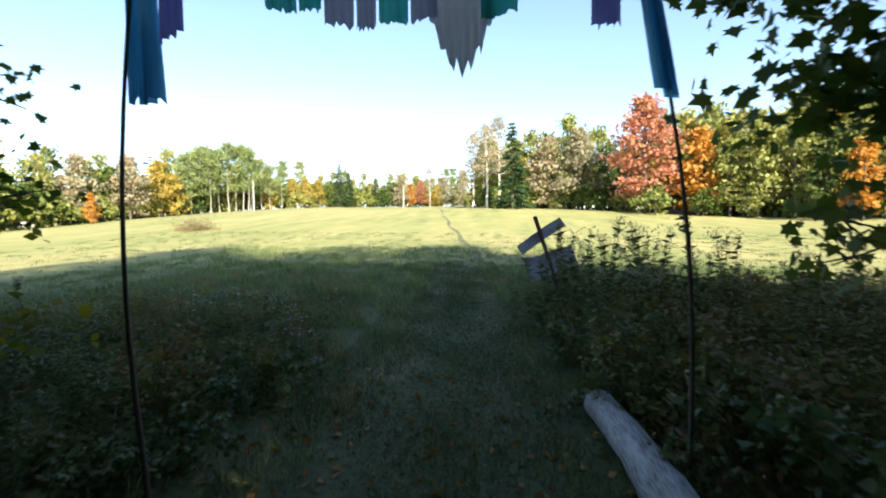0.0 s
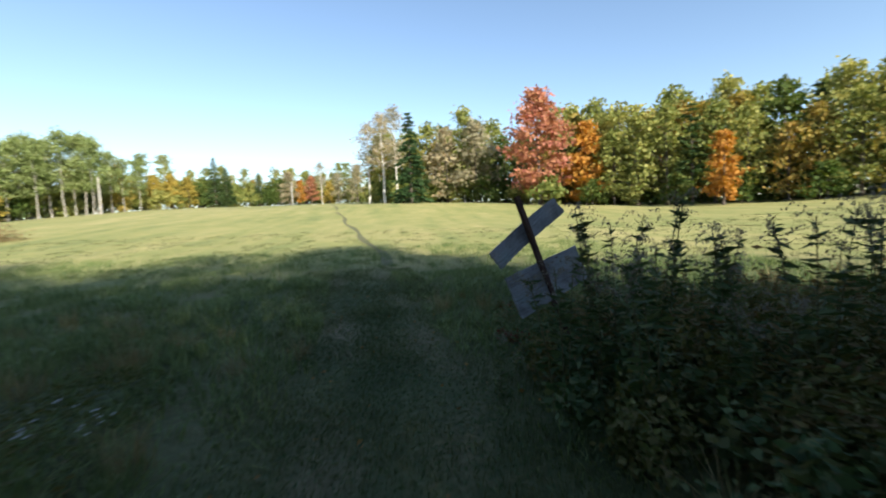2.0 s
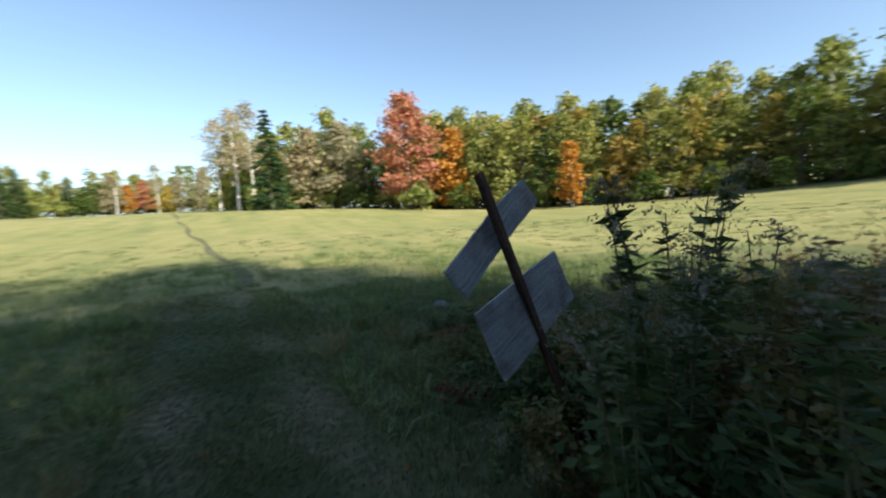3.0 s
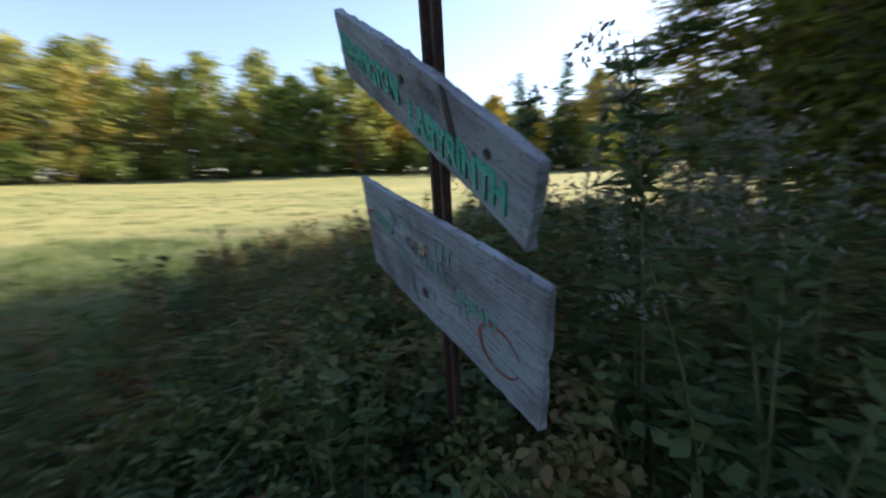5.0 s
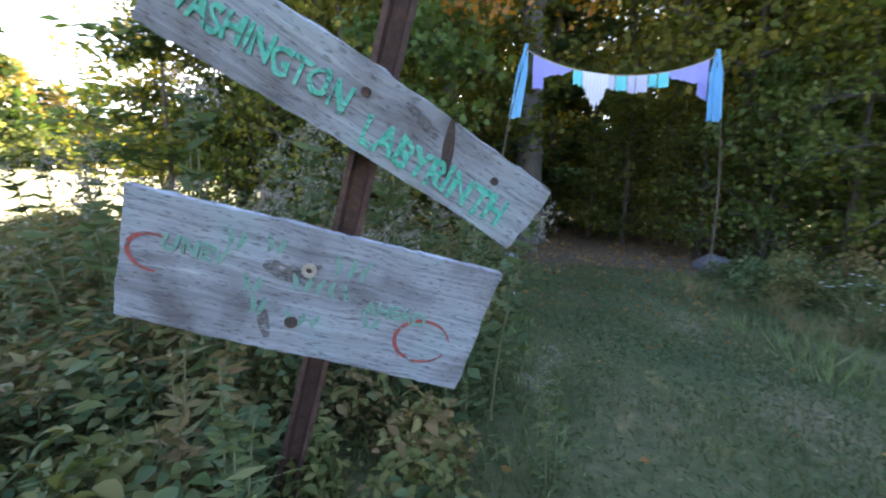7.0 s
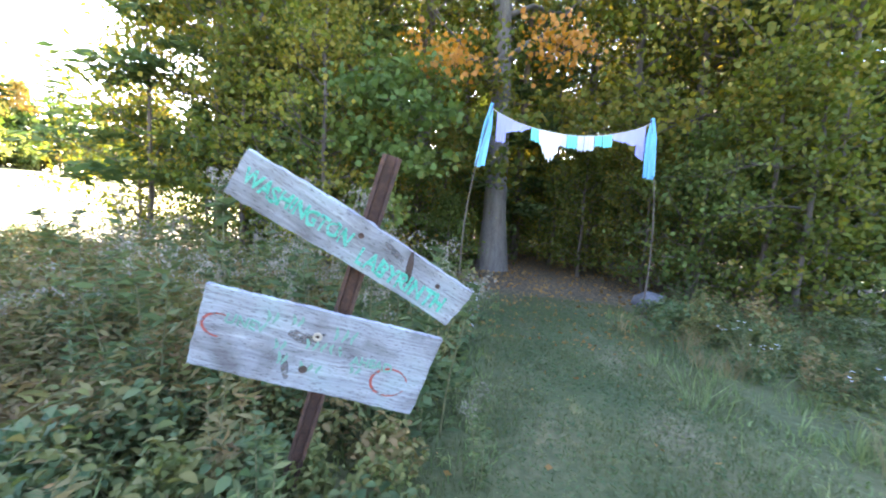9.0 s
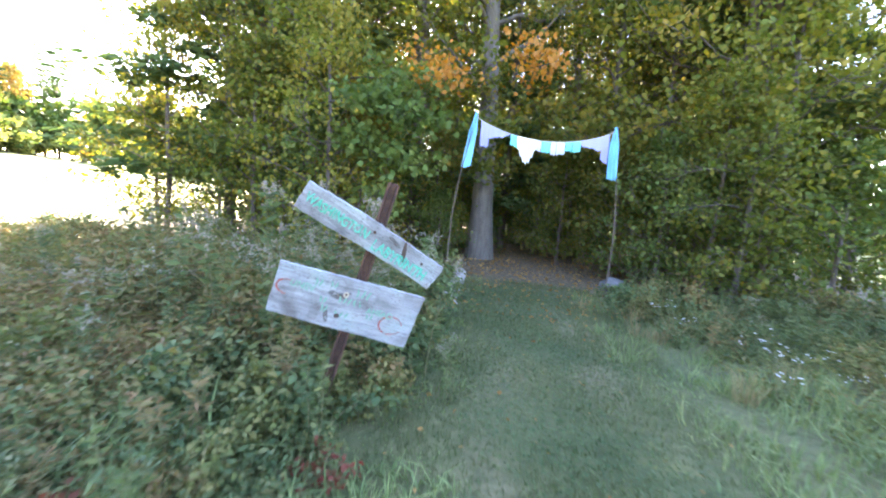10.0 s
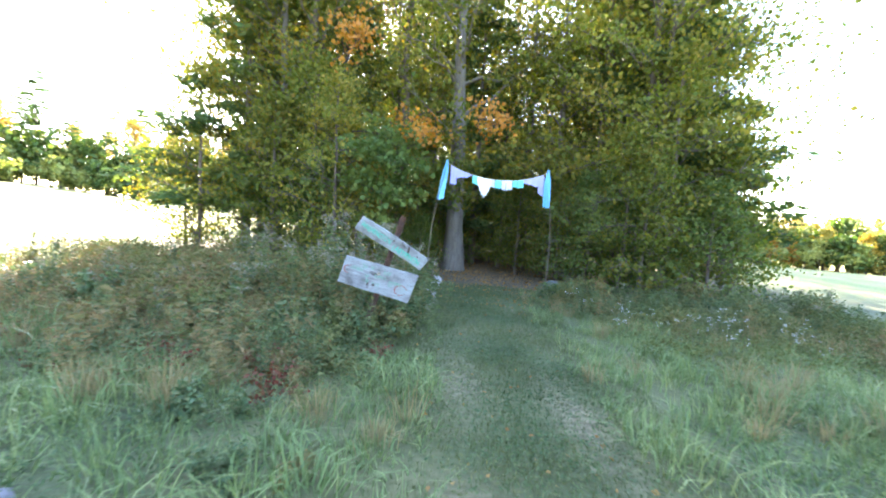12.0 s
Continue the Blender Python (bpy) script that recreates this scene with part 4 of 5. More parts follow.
def build_sign():
    ob = tagged(new("signpost"), "leaning rusted post with two weathered grey boards lettered in green", "sign")
    base = Vector((1.75, 8.0, gz(1.75, 8.0) - 0.25))
    top = Vector((1.19, 8.13, 1.64))
    ob.location = (base.x, base.y, gz(1.75, 8.0))
    inv = Matrix.Translation(-Vector(ob.location))
    # channel post: a hat profile swept along its length
    axis = (top - base); L = axis.length; axis.normalize()
    m_up, _ = frame_of(*UPPER)
    nrm = m_up.col[2].to_3d()
    xx = axis.cross(nrm).normalized(); yy = xx.cross(axis)
    bm = bmesh.new()
    prof = [(-0.032, 0.0), (-0.02, 0.0), (-0.014, -0.022), (0.014, -0.022), (0.02, 0.0), (0.032, 0.0), (0.032, -0.005), (0.023, -0.005), (0.017, -0.027), (-0.017, -0.027), (-0.023, -0.005), (-0.032, -0.005)]
    ends = [[bm.verts.new(base + axis * s + xx * u * 1.1 + yy * v * 1.1 + inv.translation) for u, v in prof] for s in np.linspace(0, L, 12)]
    for a, b in zip(ends, ends[1:]):
        for k in range(12):
            bm.faces.new((a[k], a[(k + 1) % 12], b[(k + 1) % 12], b[k]))
    bm.faces.new(ends[-1]); bm.faces.new(ends[0][::-1])
    bmesh.ops.recalc_face_normals(bm, faces=bm.faces)
    post = part("post", bm_mesh("sign_post", bm, M_RUST), ob, "dark rusted steel channel post")
    hole = disc("post_hole", 0.005, 0.002, M_KNOT, 0, 8)
    for k in range(18):
        h = part("hole", hole, post)
        s = 0.55 + k * 0.07
        rot = Matrix((xx, axis, yy)).transposed().to_4x4()
        rot.translation = base + axis * s - yy * 0.0305 + inv.translation
        h.matrix_local = rot
    # boards
    for name, corners, T, seed, wave, cut in (("upper_board", UPPER, 0.022, 5, 0.004, (0.5, 0.62, 0.005)), ("lower_board", LOWER, 0.02, 9, 0.002, None)):
        m, (L, W) = frame_of(*corners)
        b = part(name, plank(name, L, W, T, wave, seed, M_BOARD, cut, 0.0 if cut else 0.14, 0.012 if cut else 0.0), ob, "weathered grey plank with green brushed capitals" if cut else "wide grey plank with faded green and red paint")
        b.matrix_local = inv @ m @ pose(0, 0, -T / 2)
        z = T / 2
        if cut:
            for word, x0, x1, y0, h in (("WASHINGTON", -0.475, -0.035, 0.018, 0.074), ("LABYRINTH", 0.025, 0.43, -0.012, 0.08)):
                t = part("lettering", painted_text(word.lower(), word, (x1 - x0) * L, h * 0.86, M_PAINT, x0 * 9, (x0 + x1) / 2 * L, L), b, "bright green brushed capitals")
                t.matrix_local = pose((x0 + x1) / 2 * L, y0 - 0.01, z)
            spots = [("bolt_head", 0.012, -0.01, 0.045, M_RUST), ("knot", 0.011, 0.36, 0.035, M_KNOT)]
            for x0, y0, a, ln in ((0.19, 0.098, -1.15, 0.13), (0.08, 0.075, -0.3, 0.1)):
                c = part("crack", stroke("crack", [(x0 * L + s * ln * math.cos(a), y0 + s * ln * math.sin(a)) for s in np.linspace(0, 1, 9)], 0.026, M_KNOT if x0 > 0.1 else M_STAIN, L), b)
                c.matrix_local = pose(0, 0, z)
        else:
            for word, x0, x1, y0, h in (("UNEV", -0.4, -0.24, 0.055, 0.05), ("AHEAD", 0.14, 0.33, 0.005, 0.045)):
                t = part("lettering", painted_text(word.lower(), word, (x1 - x0) * L, h * 0.88, M_FADED, x0 * 9, (x0 + x1) / 2 * L, L), b, "faded green capitals")
                t.matrix_local = pose((x0 + x1) / 2 * L, y0, z)
            for x0, x1, y0, h in ((-0.26, -0.2, 0.105, 0.05), (-0.16, -0.1, 0.115, 0.045), (0.02, 0.14, 0.1, 0.06), (-0.2, -0.14, 0.0, 0.045), (-0.08, 0.1, 0.03, 0.045), (-0.17, -0.12, -0.055, 0.055), (0.14, 0.2, -0.04, 0.035), (-0.08, 0.04, -0.07, 0.04)):
                n = max(2, int((x1 - x0) / 0.035))
                for k in range(n):
                    xa = (x0 + (x1 - x0) * (k + 0.5) / n) * L
                    s = part("faded_stroke", stroke("faded_stroke", [(xa + 0.006 * math.sin(k * 5 + i), y0 - h / 2 + h * i / 4) for i in range(5)], 0.014, M_FADED, L), b)
                    s.matrix_local = pose(0, 0, z)
            for x0, y0, a, ln, wd in ((-0.14, -0.04, -1.25, 0.11, 0.03), (-0.1, 0.045, 0.45, 0.1, 0.016), (-0.15, 0.06, -0.15, 0.11, 0.05)):
                c = part("crack", stroke("crack", [(x0 * L + q * ln * math.cos(a), y0 + q * ln * math.sin(a)) for q in np.linspace(0, 1, 9)], wd, M_STAIN, L), b)
                c.matrix_local = pose(0, 0, z - 0.001)
            for cx, cy, r0, a0, a1 in ((0.34 * L, -0.06, 0.075, 0.3, 5.9), (-0.42 * L, 0.02, 0.055, 1.2, 4.9)):
                c = part("red_ring", stroke("red_ring", [(cx + r0 * math.cos(a), cy + r0 * 0.85 * math.sin(a)) for a in np.linspace(a0, a1, 26)], 0.011, M_REDPAINT, L), b, "faded red painted circle")
                c.matrix_local = pose(0, 0, z)
            spots = [("washer", 0.018, -0.03, 0.07, M_BONE), ("bolt_head", 0.009, -0.03, 0.07, M_KNOT), ("knot", 0.019, -0.045, -0.085, M_KNOT)]
        for nm, r, u, v, mt in spots:
            s = part(nm, disc(nm, r, 0.008, mt, 0.008 if nm == "washer" else 0), b)
            s.matrix_local = pose(u * L, v, z + warp(u + 0.5))
    return ob


build_sign()

# ---- arch of bent saplings with cloth garland ----
M_ROD = rough_solid("bent_rod", [(0.05, 0.04, 0.03), (0.12, 0.09, 0.06)], 20, 0.7, 0.3)
M_CORD = rough_solid("cord", [(0.35, 0.33, 0.28), (0.55, 0.52, 0.46)], 60, 0.9, 0.3)


def cloth(name, colours, light=0.16):
    m = foliage(name, colours, light, 0.85, 0.0)
    return m


M_BLUE = cloth("blue_cloth", [(0.13, 0.42, 0.75), (0.2, 0.54, 0.82), (0.3, 0.62, 0.85)])
M_VIOLET = cloth("violet_cloth", [(0.26, 0.29, 0.68), (0.33, 0.34, 0.72), (0.4, 0.4, 0.75)])
M_AQUA = cloth("aqua_cloth", [(0.14, 0.66, 0.68), (0.2, 0.72, 0.72)])
M_LAV = cloth("pale_cloth", [(0.55, 0.57, 0.76), (0.62, 0.64, 0.8)])
M_LACE = cloth("white_lace", [(0.72, 0.73, 0.8), (0.8, 0.8, 0.84)])
A_L, A_R = Vector((1.3, 3.3, 2.97)), Vector((-0.98, 2.8, 2.91))


def arch_rod(name, top, foot, bow):
    s = np.linspace(0, 1, 14)
    p = np.array([Vector(foot).lerp(Vector(top), t) + Vector(bow) * math.sin(math.pi * t) for t in s])
    p[0, 2] -= 0.2
    v, q = tube(p, np.interp(s, [0, 1], [0.014, 0.007]), 7)
    return mesh_from(name, v, q, M_ROD, True)


def hanging(name, line, drops, mat, fold=0.02, cuts=0.03, seed=1, sub=3):
    """Cloth hanging from a line of points, with its lower hem at the drops; folded and ragged, as thick as cloth."""
    g = np.random.default_rng(seed)
    line = np.array(line, float); k = len(line)
    drops = np.asarray(drops, float) + g.normal(0, cuts, k) * (np.asarray(drops) > 0.02)
    across = unit(np.cross(np.gradient(line, axis=0), [0, 0, 1.0]))
    n = 7
    v = np.zeros((k, n, 3))
    for j in range(n):
        f = j / (n - 1)
        v[:, j] = line - np.array([0, 0, 1.0]) * (drops * f)[:, None] + across * (fold * f ** 0.5 * np.sin(np.arange(k) * 1.9 + seed + f * 1.2))[:, None]
    i, j = np.meshgrid(np.arange(k - 1), np.arange(n - 1), indexing="ij")
    q = np.stack([i * n + j, (i + 1) * n + j, (i + 1) * n + j + 1, i * n + j + 1], -1).reshape(-1, 4)
    front = v.reshape(-1, 3)
    return mesh_from(name, front, q, mat, True)


def build_arch():
    ob = tagged(new("arch"), "arch of two thin bent rods standing either side of the path", "arch")
    ob.location = (0.15, 3.05, gz(0.15, 3.05))
    o = -np.array(ob.location)
    for top, foot, bow in ((A_L, (1.62, 3.35, gz(1.62, 3.35)), (0.12, 0.02, 0)), (A_R, (-1.12, 2.88, gz(-1.12, 2.88)), (-0.1, -0.02, 0))):
        r = part("rod", arch_rod("rod", top, foot, bow), ob, "thin dark bent sapling rod")
        r.location = o
    gar = tagged(new("cloth_garland"), "sagging cord of blue, violet and aqua cloth strips with white lace", "garland")
    gar.location = A_L
    o2 = -np.array(A_L)

    def on(t):
        p = A_L.lerp(A_R, t)
        return np.array(p) - np.array([0, 0, 1]) * 0.27 * (1 - (2 * t - 1) ** 2) ** 0.9 - np.array([0, 0, 0.06])

    cv, cq = tube([on(t) for t in np.linspace(0, 1, 30)], np.full(30, 0.006), 5)
    part("cord", mesh_from("garland_cord", cv, cq, M_CORD, True), gar).location = o2
    for nm, t0, t1, d0, d1, mat, lab in (
            ("violet_swag", 0.03, 0.24, 0.3, 0.03, M_VIOLET, "violet cloth swag"), ("violet_swag", 0.76, 0.97, 0.06, 0.3, M_VIOLET, "violet cloth swag"),
            ("strip", 0.03, 0.09, 0.42, 0.36, M_VIOLET, "violet cloth strip with frayed end"), ("strip", 0.92, 0.97, 0.4, 0.5, M_VIOLET, "violet cloth strip with frayed end"),
            ("flag", 0.25, 0.33, 0.18, 0.19, M_AQUA, "aqua cloth strip"), ("flag", 0.42, 0.475, 0.16, 0.18, M_LAV, "pale lilac cloth strip"),
            ("flag", 0.48, 0.54, 0.18, 0.18, M_AQUA, "aqua cloth strip"), ("flag", 0.545, 0.585, 0.20, 0.22, M_LAV, "pale lilac cloth strip"), ("flag", 0.59, 0.65, 0.21, 0.20, M_LAV, "pale lilac cloth strip"),
            ("flag", 0.655, 0.7, 0.15, 0.16, M_AQUA, "aqua cloth strip"), ("flag", 0.705, 0.765, 0.18, 0.18, M_AQUA, "aqua cloth strip")):
        k = 13
        ts = np.linspace(t0, t1, k)
        h = hanging(nm, [on(t) for t in ts], np.linspace(d0, d1, k), mat, 0.014, 0.008, int(t0 * 100))
        part(nm, h, gar, lab).location = o2
    ts = np.linspace(0.3, 0.44, 25)
    u = np.linspace(0, 1, 25)
    drop = 0.1 + 0.31 * np.sin(math.pi * u) ** 0.8 + 0.04 * np.sin(u * 40)
    h = hanging("lace", [on(t) + np.array([0.0, 0.03, 0]) for t in ts], drop, M_LACE, 0.02, 0.012, 4)
    part("lace", h, gar, "torn white lace cloth").location = o2
    for top, foot, s, turn in ((A_L, Vector((1.44, 3.24, 2.07)), 1, 38), (A_R, Vector((-0.99, 2.84, 2.04)), -1, -12)):
        k = 16
        w = np.linspace(-0.14, 0.14, k)
        dirx = np.array([math.cos(radians(turn)), math.sin(radians(turn)), 0.0])
        line = [np.array(top) + dirx * (a * 0.55 + 0.02 * s) + np.array([0, 0.02 * math.sin(a * 60), 0.02]) for a in w]
        d = np.full(k, top.z - foot.z)
        me = hanging("ribbon", line, d, M_BLUE, 0.028, 0.012, 7 + s)
        co = np.zeros(len(me.vertices) * 3, np.float32); me.vertices.foreach_get("co", co); co = co.reshape(-1, 3)
        f = np.clip((top.z - co[:, 2]) / (top.z - foot.z), 0, 1.1)
        spread = np.clip(0.3 + 2.2 * f, 0.3, 1.0)
        mid = np.array(top) + dirx * 0.02 * s
        for c in (0, 1):
            co[:, c] = mid[c] + (co[:, c] - mid[c]) * spread
        co[:, 0] += (foot.x - top.x) * f; co[:, 1] += (foot.y - top.y) * f
        me.vertices.foreach_set("co", co.ravel()); me.update()
        part("ribbon", me, gar, "long blue cloth strip with frayed pink hem").location = o2
    return ob


build_arch()
# ---- log, stone and things on the field ----
M_LOG = rough_solid("bleached_log", [(0.085, 0.072, 0.064), (0.306, 0.297, 0.297), (0.493, 0.484, 0.484)], 3, 0.85, 0.9, (5, 0.7, 5))
M_STONE = rough_solid("field_stone", [(0.045, 0.045, 0.05), (0.1, 0.1, 0.11), (0.16, 0.16, 0.165)], 5, 0.9, 0.8)
M_RUT = rough_solid("rut_soil", [(0.05, 0.06, 0.02), (0.1, 0.1, 0.04), (0.17, 0.15, 0.07)], 6, 0.95, 0.6)
M_POLE = rough_solid("pole_wood", [(0.3, 0.28, 0.25), (0.45, 0.43, 0.4)], 4, 0.9, 0.4, (4, 4, 0.5))


def build_log():
    a, b = np.array([1.36, 4.25, 0.0]), np.array([1.5, 2.5, 0.0])
    g = np.random.default_rng(3)
    s = np.linspace(0, 1, 16)
    p = a + (b - a) * s[:, None]
    p[:, 2] = ground_z(p[:, 0], p[:, 1]) + 0.09 + 0.015 * np.sin(s * 5)
    p[:, 0] += 0.008 * np.sin(s * 6)
    r = 0.108 + 0.018 * s + g.normal(0, 0.003, 16)
    v, q = tube(p, r, 18)
    v += g.normal(0, 0.0035, v.shape)
    ob = tagged(new("log"), "bleached grey fallen log lying in the weeds beside the path", "log")
    ob.location = (a[0], a[1], gz(a[0], a[1]))
    o = -np.array(ob.location)
    part("bark", mesh_from("log_side", v, q, M_LOG, True), ob).location = o
    for k in (0, 15):
        ring = v[k * 18:(k + 1) * 18]
        bm = bmesh.new()
        c = bm.verts.new(ring.mean(0) + (0.012 if k else -0.012) * (b - a) / 2)
        vs = [bm.verts.new(x) for x in ring]
        for i in range(18):
            bm.faces.new((c, vs[i], vs[(i + 1) % 18]))
        part("cut_end", bm_mesh("log_end", bm, M_LOG), ob).location = o
    st = tagged(new("stick"), "thin grey broken stick lying across the weeds", "stick")
    st.location = (1.5, 4.7, gz(1.5, 4.7))
    sv, sq = tube([(0.5, 0.05, 0.24), (0.15, 0, 0.22), (-0.15, -0.05, 0.17), (-0.3, -0.1, -0.02)], [0.008, 0.012, 0.012, 0.01], 6)
    part("wood", mesh_from("stick", sv, sq, M_LOG, True), st)


def lump(name, r, mat, seed, squash=0.7):
    bm = bmesh.new()
    bmesh.ops.create_icosphere(bm, subdivisions=3, radius=r)
    for v in bm.verts:
        d = v.co.normalized()
        v.co = v.co * (1 + 0.3 * noise.noise(d * 1.3 + Vector((seed, 0, 0))) + 0.08 * noise.noise(d * 4 + Vector((0, seed, 0))))
        v.co.z *= squash
    return bm_mesh(name, bm, mat, True)


build_log()
st = tagged(new("stone", lump("stone", 0.25, M_STONE, 3)), "rounded grey field stone beside the path mouth", "stone")
st.location = (-1.42, 2.1, gz(-1.42, 2.1) + 0.08)

ps = tagged(new("stone", lump("pale_stone", 0.13, M_STONE, 5, 0.45)), "grey flat stone half sunk in the grass", "stone")
ps.location = (2.3, 11.45, gz(2.3, 11.45) + 0.02)

hay = tagged(new("hay_heap"), "low heap of brown cut hay lying on the field", "hay")
hx, hy = -23.0, 31.0
hay.location = (hx, hy, gz(hx, hy))
gh = np.random.default_rng(8)
hc = gh.normal(0, 1, (1400, 3)) * [0.75, 0.6, 0.42]
hc[:, 2] = np.abs(hc[:, 2])
hv, hq = leaf_quads(hc, 0.35, gh.normal(size=(1400, 3)) * [1, 1, 0.3], 0.1, 0, gh)
part("straw", mesh_from("hay_stalks", hv, hq, M_STRAW), hay)

rs = np.linspace(0, 1, 60)
rx = np.interp(rs, [0, 0.15, 0.5, 1], [-0.2, -1.0, -4.2, -9.0]) + 0.15 * np.sin(rs * 25)
ry = np.interp(rs, [0, 0.15, 0.5, 1], [15.5, 22, 40, 66])
w = 0.13 + 0.05 * np.sin(rs * 40)
rv = np.concatenate([np.column_stack([rx - w, ry, ground_z(rx - w, ry) + 0.012]), np.column_stack([rx + w, ry, ground_z(rx + w, ry) + 0.012])])
rq = np.array([(60 + i, 60 + i + 1, i + 1, i) for i in range(59)])
tagged(new("track", mesh_from("track", rv, rq, M_RUT)), "narrow worn rut running up the mown field", "track", kind="structure")

for b, d, h in ((-32.6, 100, 7.0), (-13.2, 118, 6.0)):
    x, y = polar(b, d)
    po = tagged(new("utility_pole"), "weathered wooden utility pole before the far trees", "pole", "utility poles")
    po.location = (x, y, gz(x, y))
    pv, pq = tube([(0, 0, -0.3), (0.03, 0, h * 0.5), (0, 0, h)], [0.19, 0.17, 0.13], 10)
    part("shaft", mesh_from("pole_shaft", pv, pq, M_POLE, True), po)

# ---- weeds and flowers ----


def goldenrod(name, H, stems, seed, plume=True, leaf_mat=None):
    """Upright stems set with narrow leaves, ending in nodding plumes of seed fluff."""
    g = np.random.default_rng(seed)
    ob = tagged(new("goldenrod" if plume else "weed_stalk"), "tall goldenrod gone to pale seed fluff, leafy stems" if plume else "tall dark leafy weed stalks beside the path", "weed", "tall weeds by the sign")
    for k in range(stems):
        fl, fa = [], []
        az, off = g.uniform(0, 6.28), g.uniform(0, 0.16)
        h = H * g.uniform(0.7, 1.05)
        s = np.linspace(0, 1, 7)
        ln = g.uniform(0.02, 0.2)
        p = np.column_stack([np.cos(az) * (off + ln * h * s ** 2), np.sin(az) * (off + ln * h * s ** 2), h * s - 0.05])
        tv, tq = tube(p, np.interp(s, [0, 1], [0.006, 0.0025]), 4)
        stem = part("stem", mesh_from(name + "_stem", tv, tq, M_STEM, True), ob)
        n = int(60 * h)
        a = g.uniform(0.12, 0.97, n)
        c = np.column_stack([np.interp(a, s, p[:, i]) for i in range(3)])
        d = g.uniform(0, 6.28, n)
        w = np.column_stack([np.cos(d), np.sin(d), g.uniform(-0.1, 0.7, n)])
        v, q = leaf_quads(c + w * 0.045 * (1.3 - a)[:, None] * 1.3, 0.1, w, 0.22, 0.15, g)
        tagged(part("foliage", mesh_from(name + "_foliage", v, q, leaf_mat or M_WEED), stem), kind="stuff")
        if plume:
            for _ in range(g.integers(4, 7)):
                d = g.uniform(0, 6.28)
                t = np.linspace(0, 1, 18)
                L = g.uniform(0.07, 0.16)
                o = p[-1] - [0, 0, g.uniform(0, 0.16)]
                q = o + np.column_stack([np.cos(d) * L * t, np.sin(d) * L * t, 0.6 * L * np.sin(t * 2.6)])
                fl.append(q + g.normal(0, 0.008, q.shape)); fa.append(g.normal(size=q.shape) + [0, 0, 0.6])
            v, q = leaf_quads(np.concatenate(fl), 0.018, np.concatenate(fa), 0.5, 0, g)
            tagged(part("plume", mesh_from(name + "_plume", v, q, M_FLUFF), stem, "pale seed plume"), kind="stuff")
    return ob


OVATE = [(0.0, -0.5), (0.2, -0.3), (0.29, -0.05), (0.2, 0.22), (0.0, 0.52), (-0.2, 0.22), (-0.29, -0.05), (-0.2, -0.3)]


def ovate_leaves(centres, size, g):
    """Pointed oval leaves, folded along the midrib, mostly facing up."""
    n = len(centres)
    a = unit(g.normal(size=(n, 3)) * [1, 1, 0.4] - [0, 0, 0.25])
    side = unit(np.cross(a, g.normal(size=(n, 3)) * 0.45 + [0, 0, 1]))
    nor = np.cross(side, a)
    u = np.array(OVATE)
    sz = size * g.uniform(0.55, 1.4, n)[:, None, None]
    v = centres[:, None] + sz * (u[None, :, :1] * side[:, None] + u[None, :, 1:] * a[:, None] + (0.5 * np.abs(u[None, :, :1]) - 0.5 * u[None, :, 1:] ** 2) * nor[:, None])
    q = (np.arange(n)[:, None, None] * 8 + np.array([[0, 1, 2, 3], [0, 3, 4, 5], [0, 5, 6, 7]])).reshape(-1, 4)
    return v.reshape(-1, 3), q


def bramble(name, H, R, leaves, size, mat, seed, kind="bramble_bush", label="", group="", width=0.65, oval=False):
    """Arching canes with broad leaves, from the ground up."""
    g = np.random.default_rng(seed)
    heads = []
    ob = tagged(new(kind), label, "bush" if kind == "bramble_bush" else "weed", group)
    for k in range(7):
        az, L = g.uniform(0, 6.28), R * g.uniform(0.4, 1.1)
        s = np.linspace(0, 1, 6)
        h = H * g.uniform(0.5, 1.1)
        p = np.column_stack([np.cos(az) * L * s, np.sin(az) * L * s, h * np.sin(s * 2.2) - 0.03])
        tv, tq = tube(p, np.interp(s, [0, 1], [0.005, 0.002]), 4)
        part("cane", mesh_from(name + "_cane", tv, tq, M_STEM, True), ob)
        heads.append(p[1:])
    heads = np.concatenate(heads)
    c = heads[g.integers(0, len(heads), leaves)] + g.normal(0, 0.1, (leaves, 3)) * [R, R, H * 0.9]
    c[:, 2] = np.maximum(c[:, 2], 0.03)
    v, q = leaf_quads(c, size, g.normal(size=(leaves, 3)) * [1, 1, 0.35], width, 0.25, g)
    if oval:
        v, q = ovate_leaves(c, size, g)
    tagged(part("foliage", mesh_from(name + "_foliage", v, q, mat), ob), kind="stuff")
    return ob


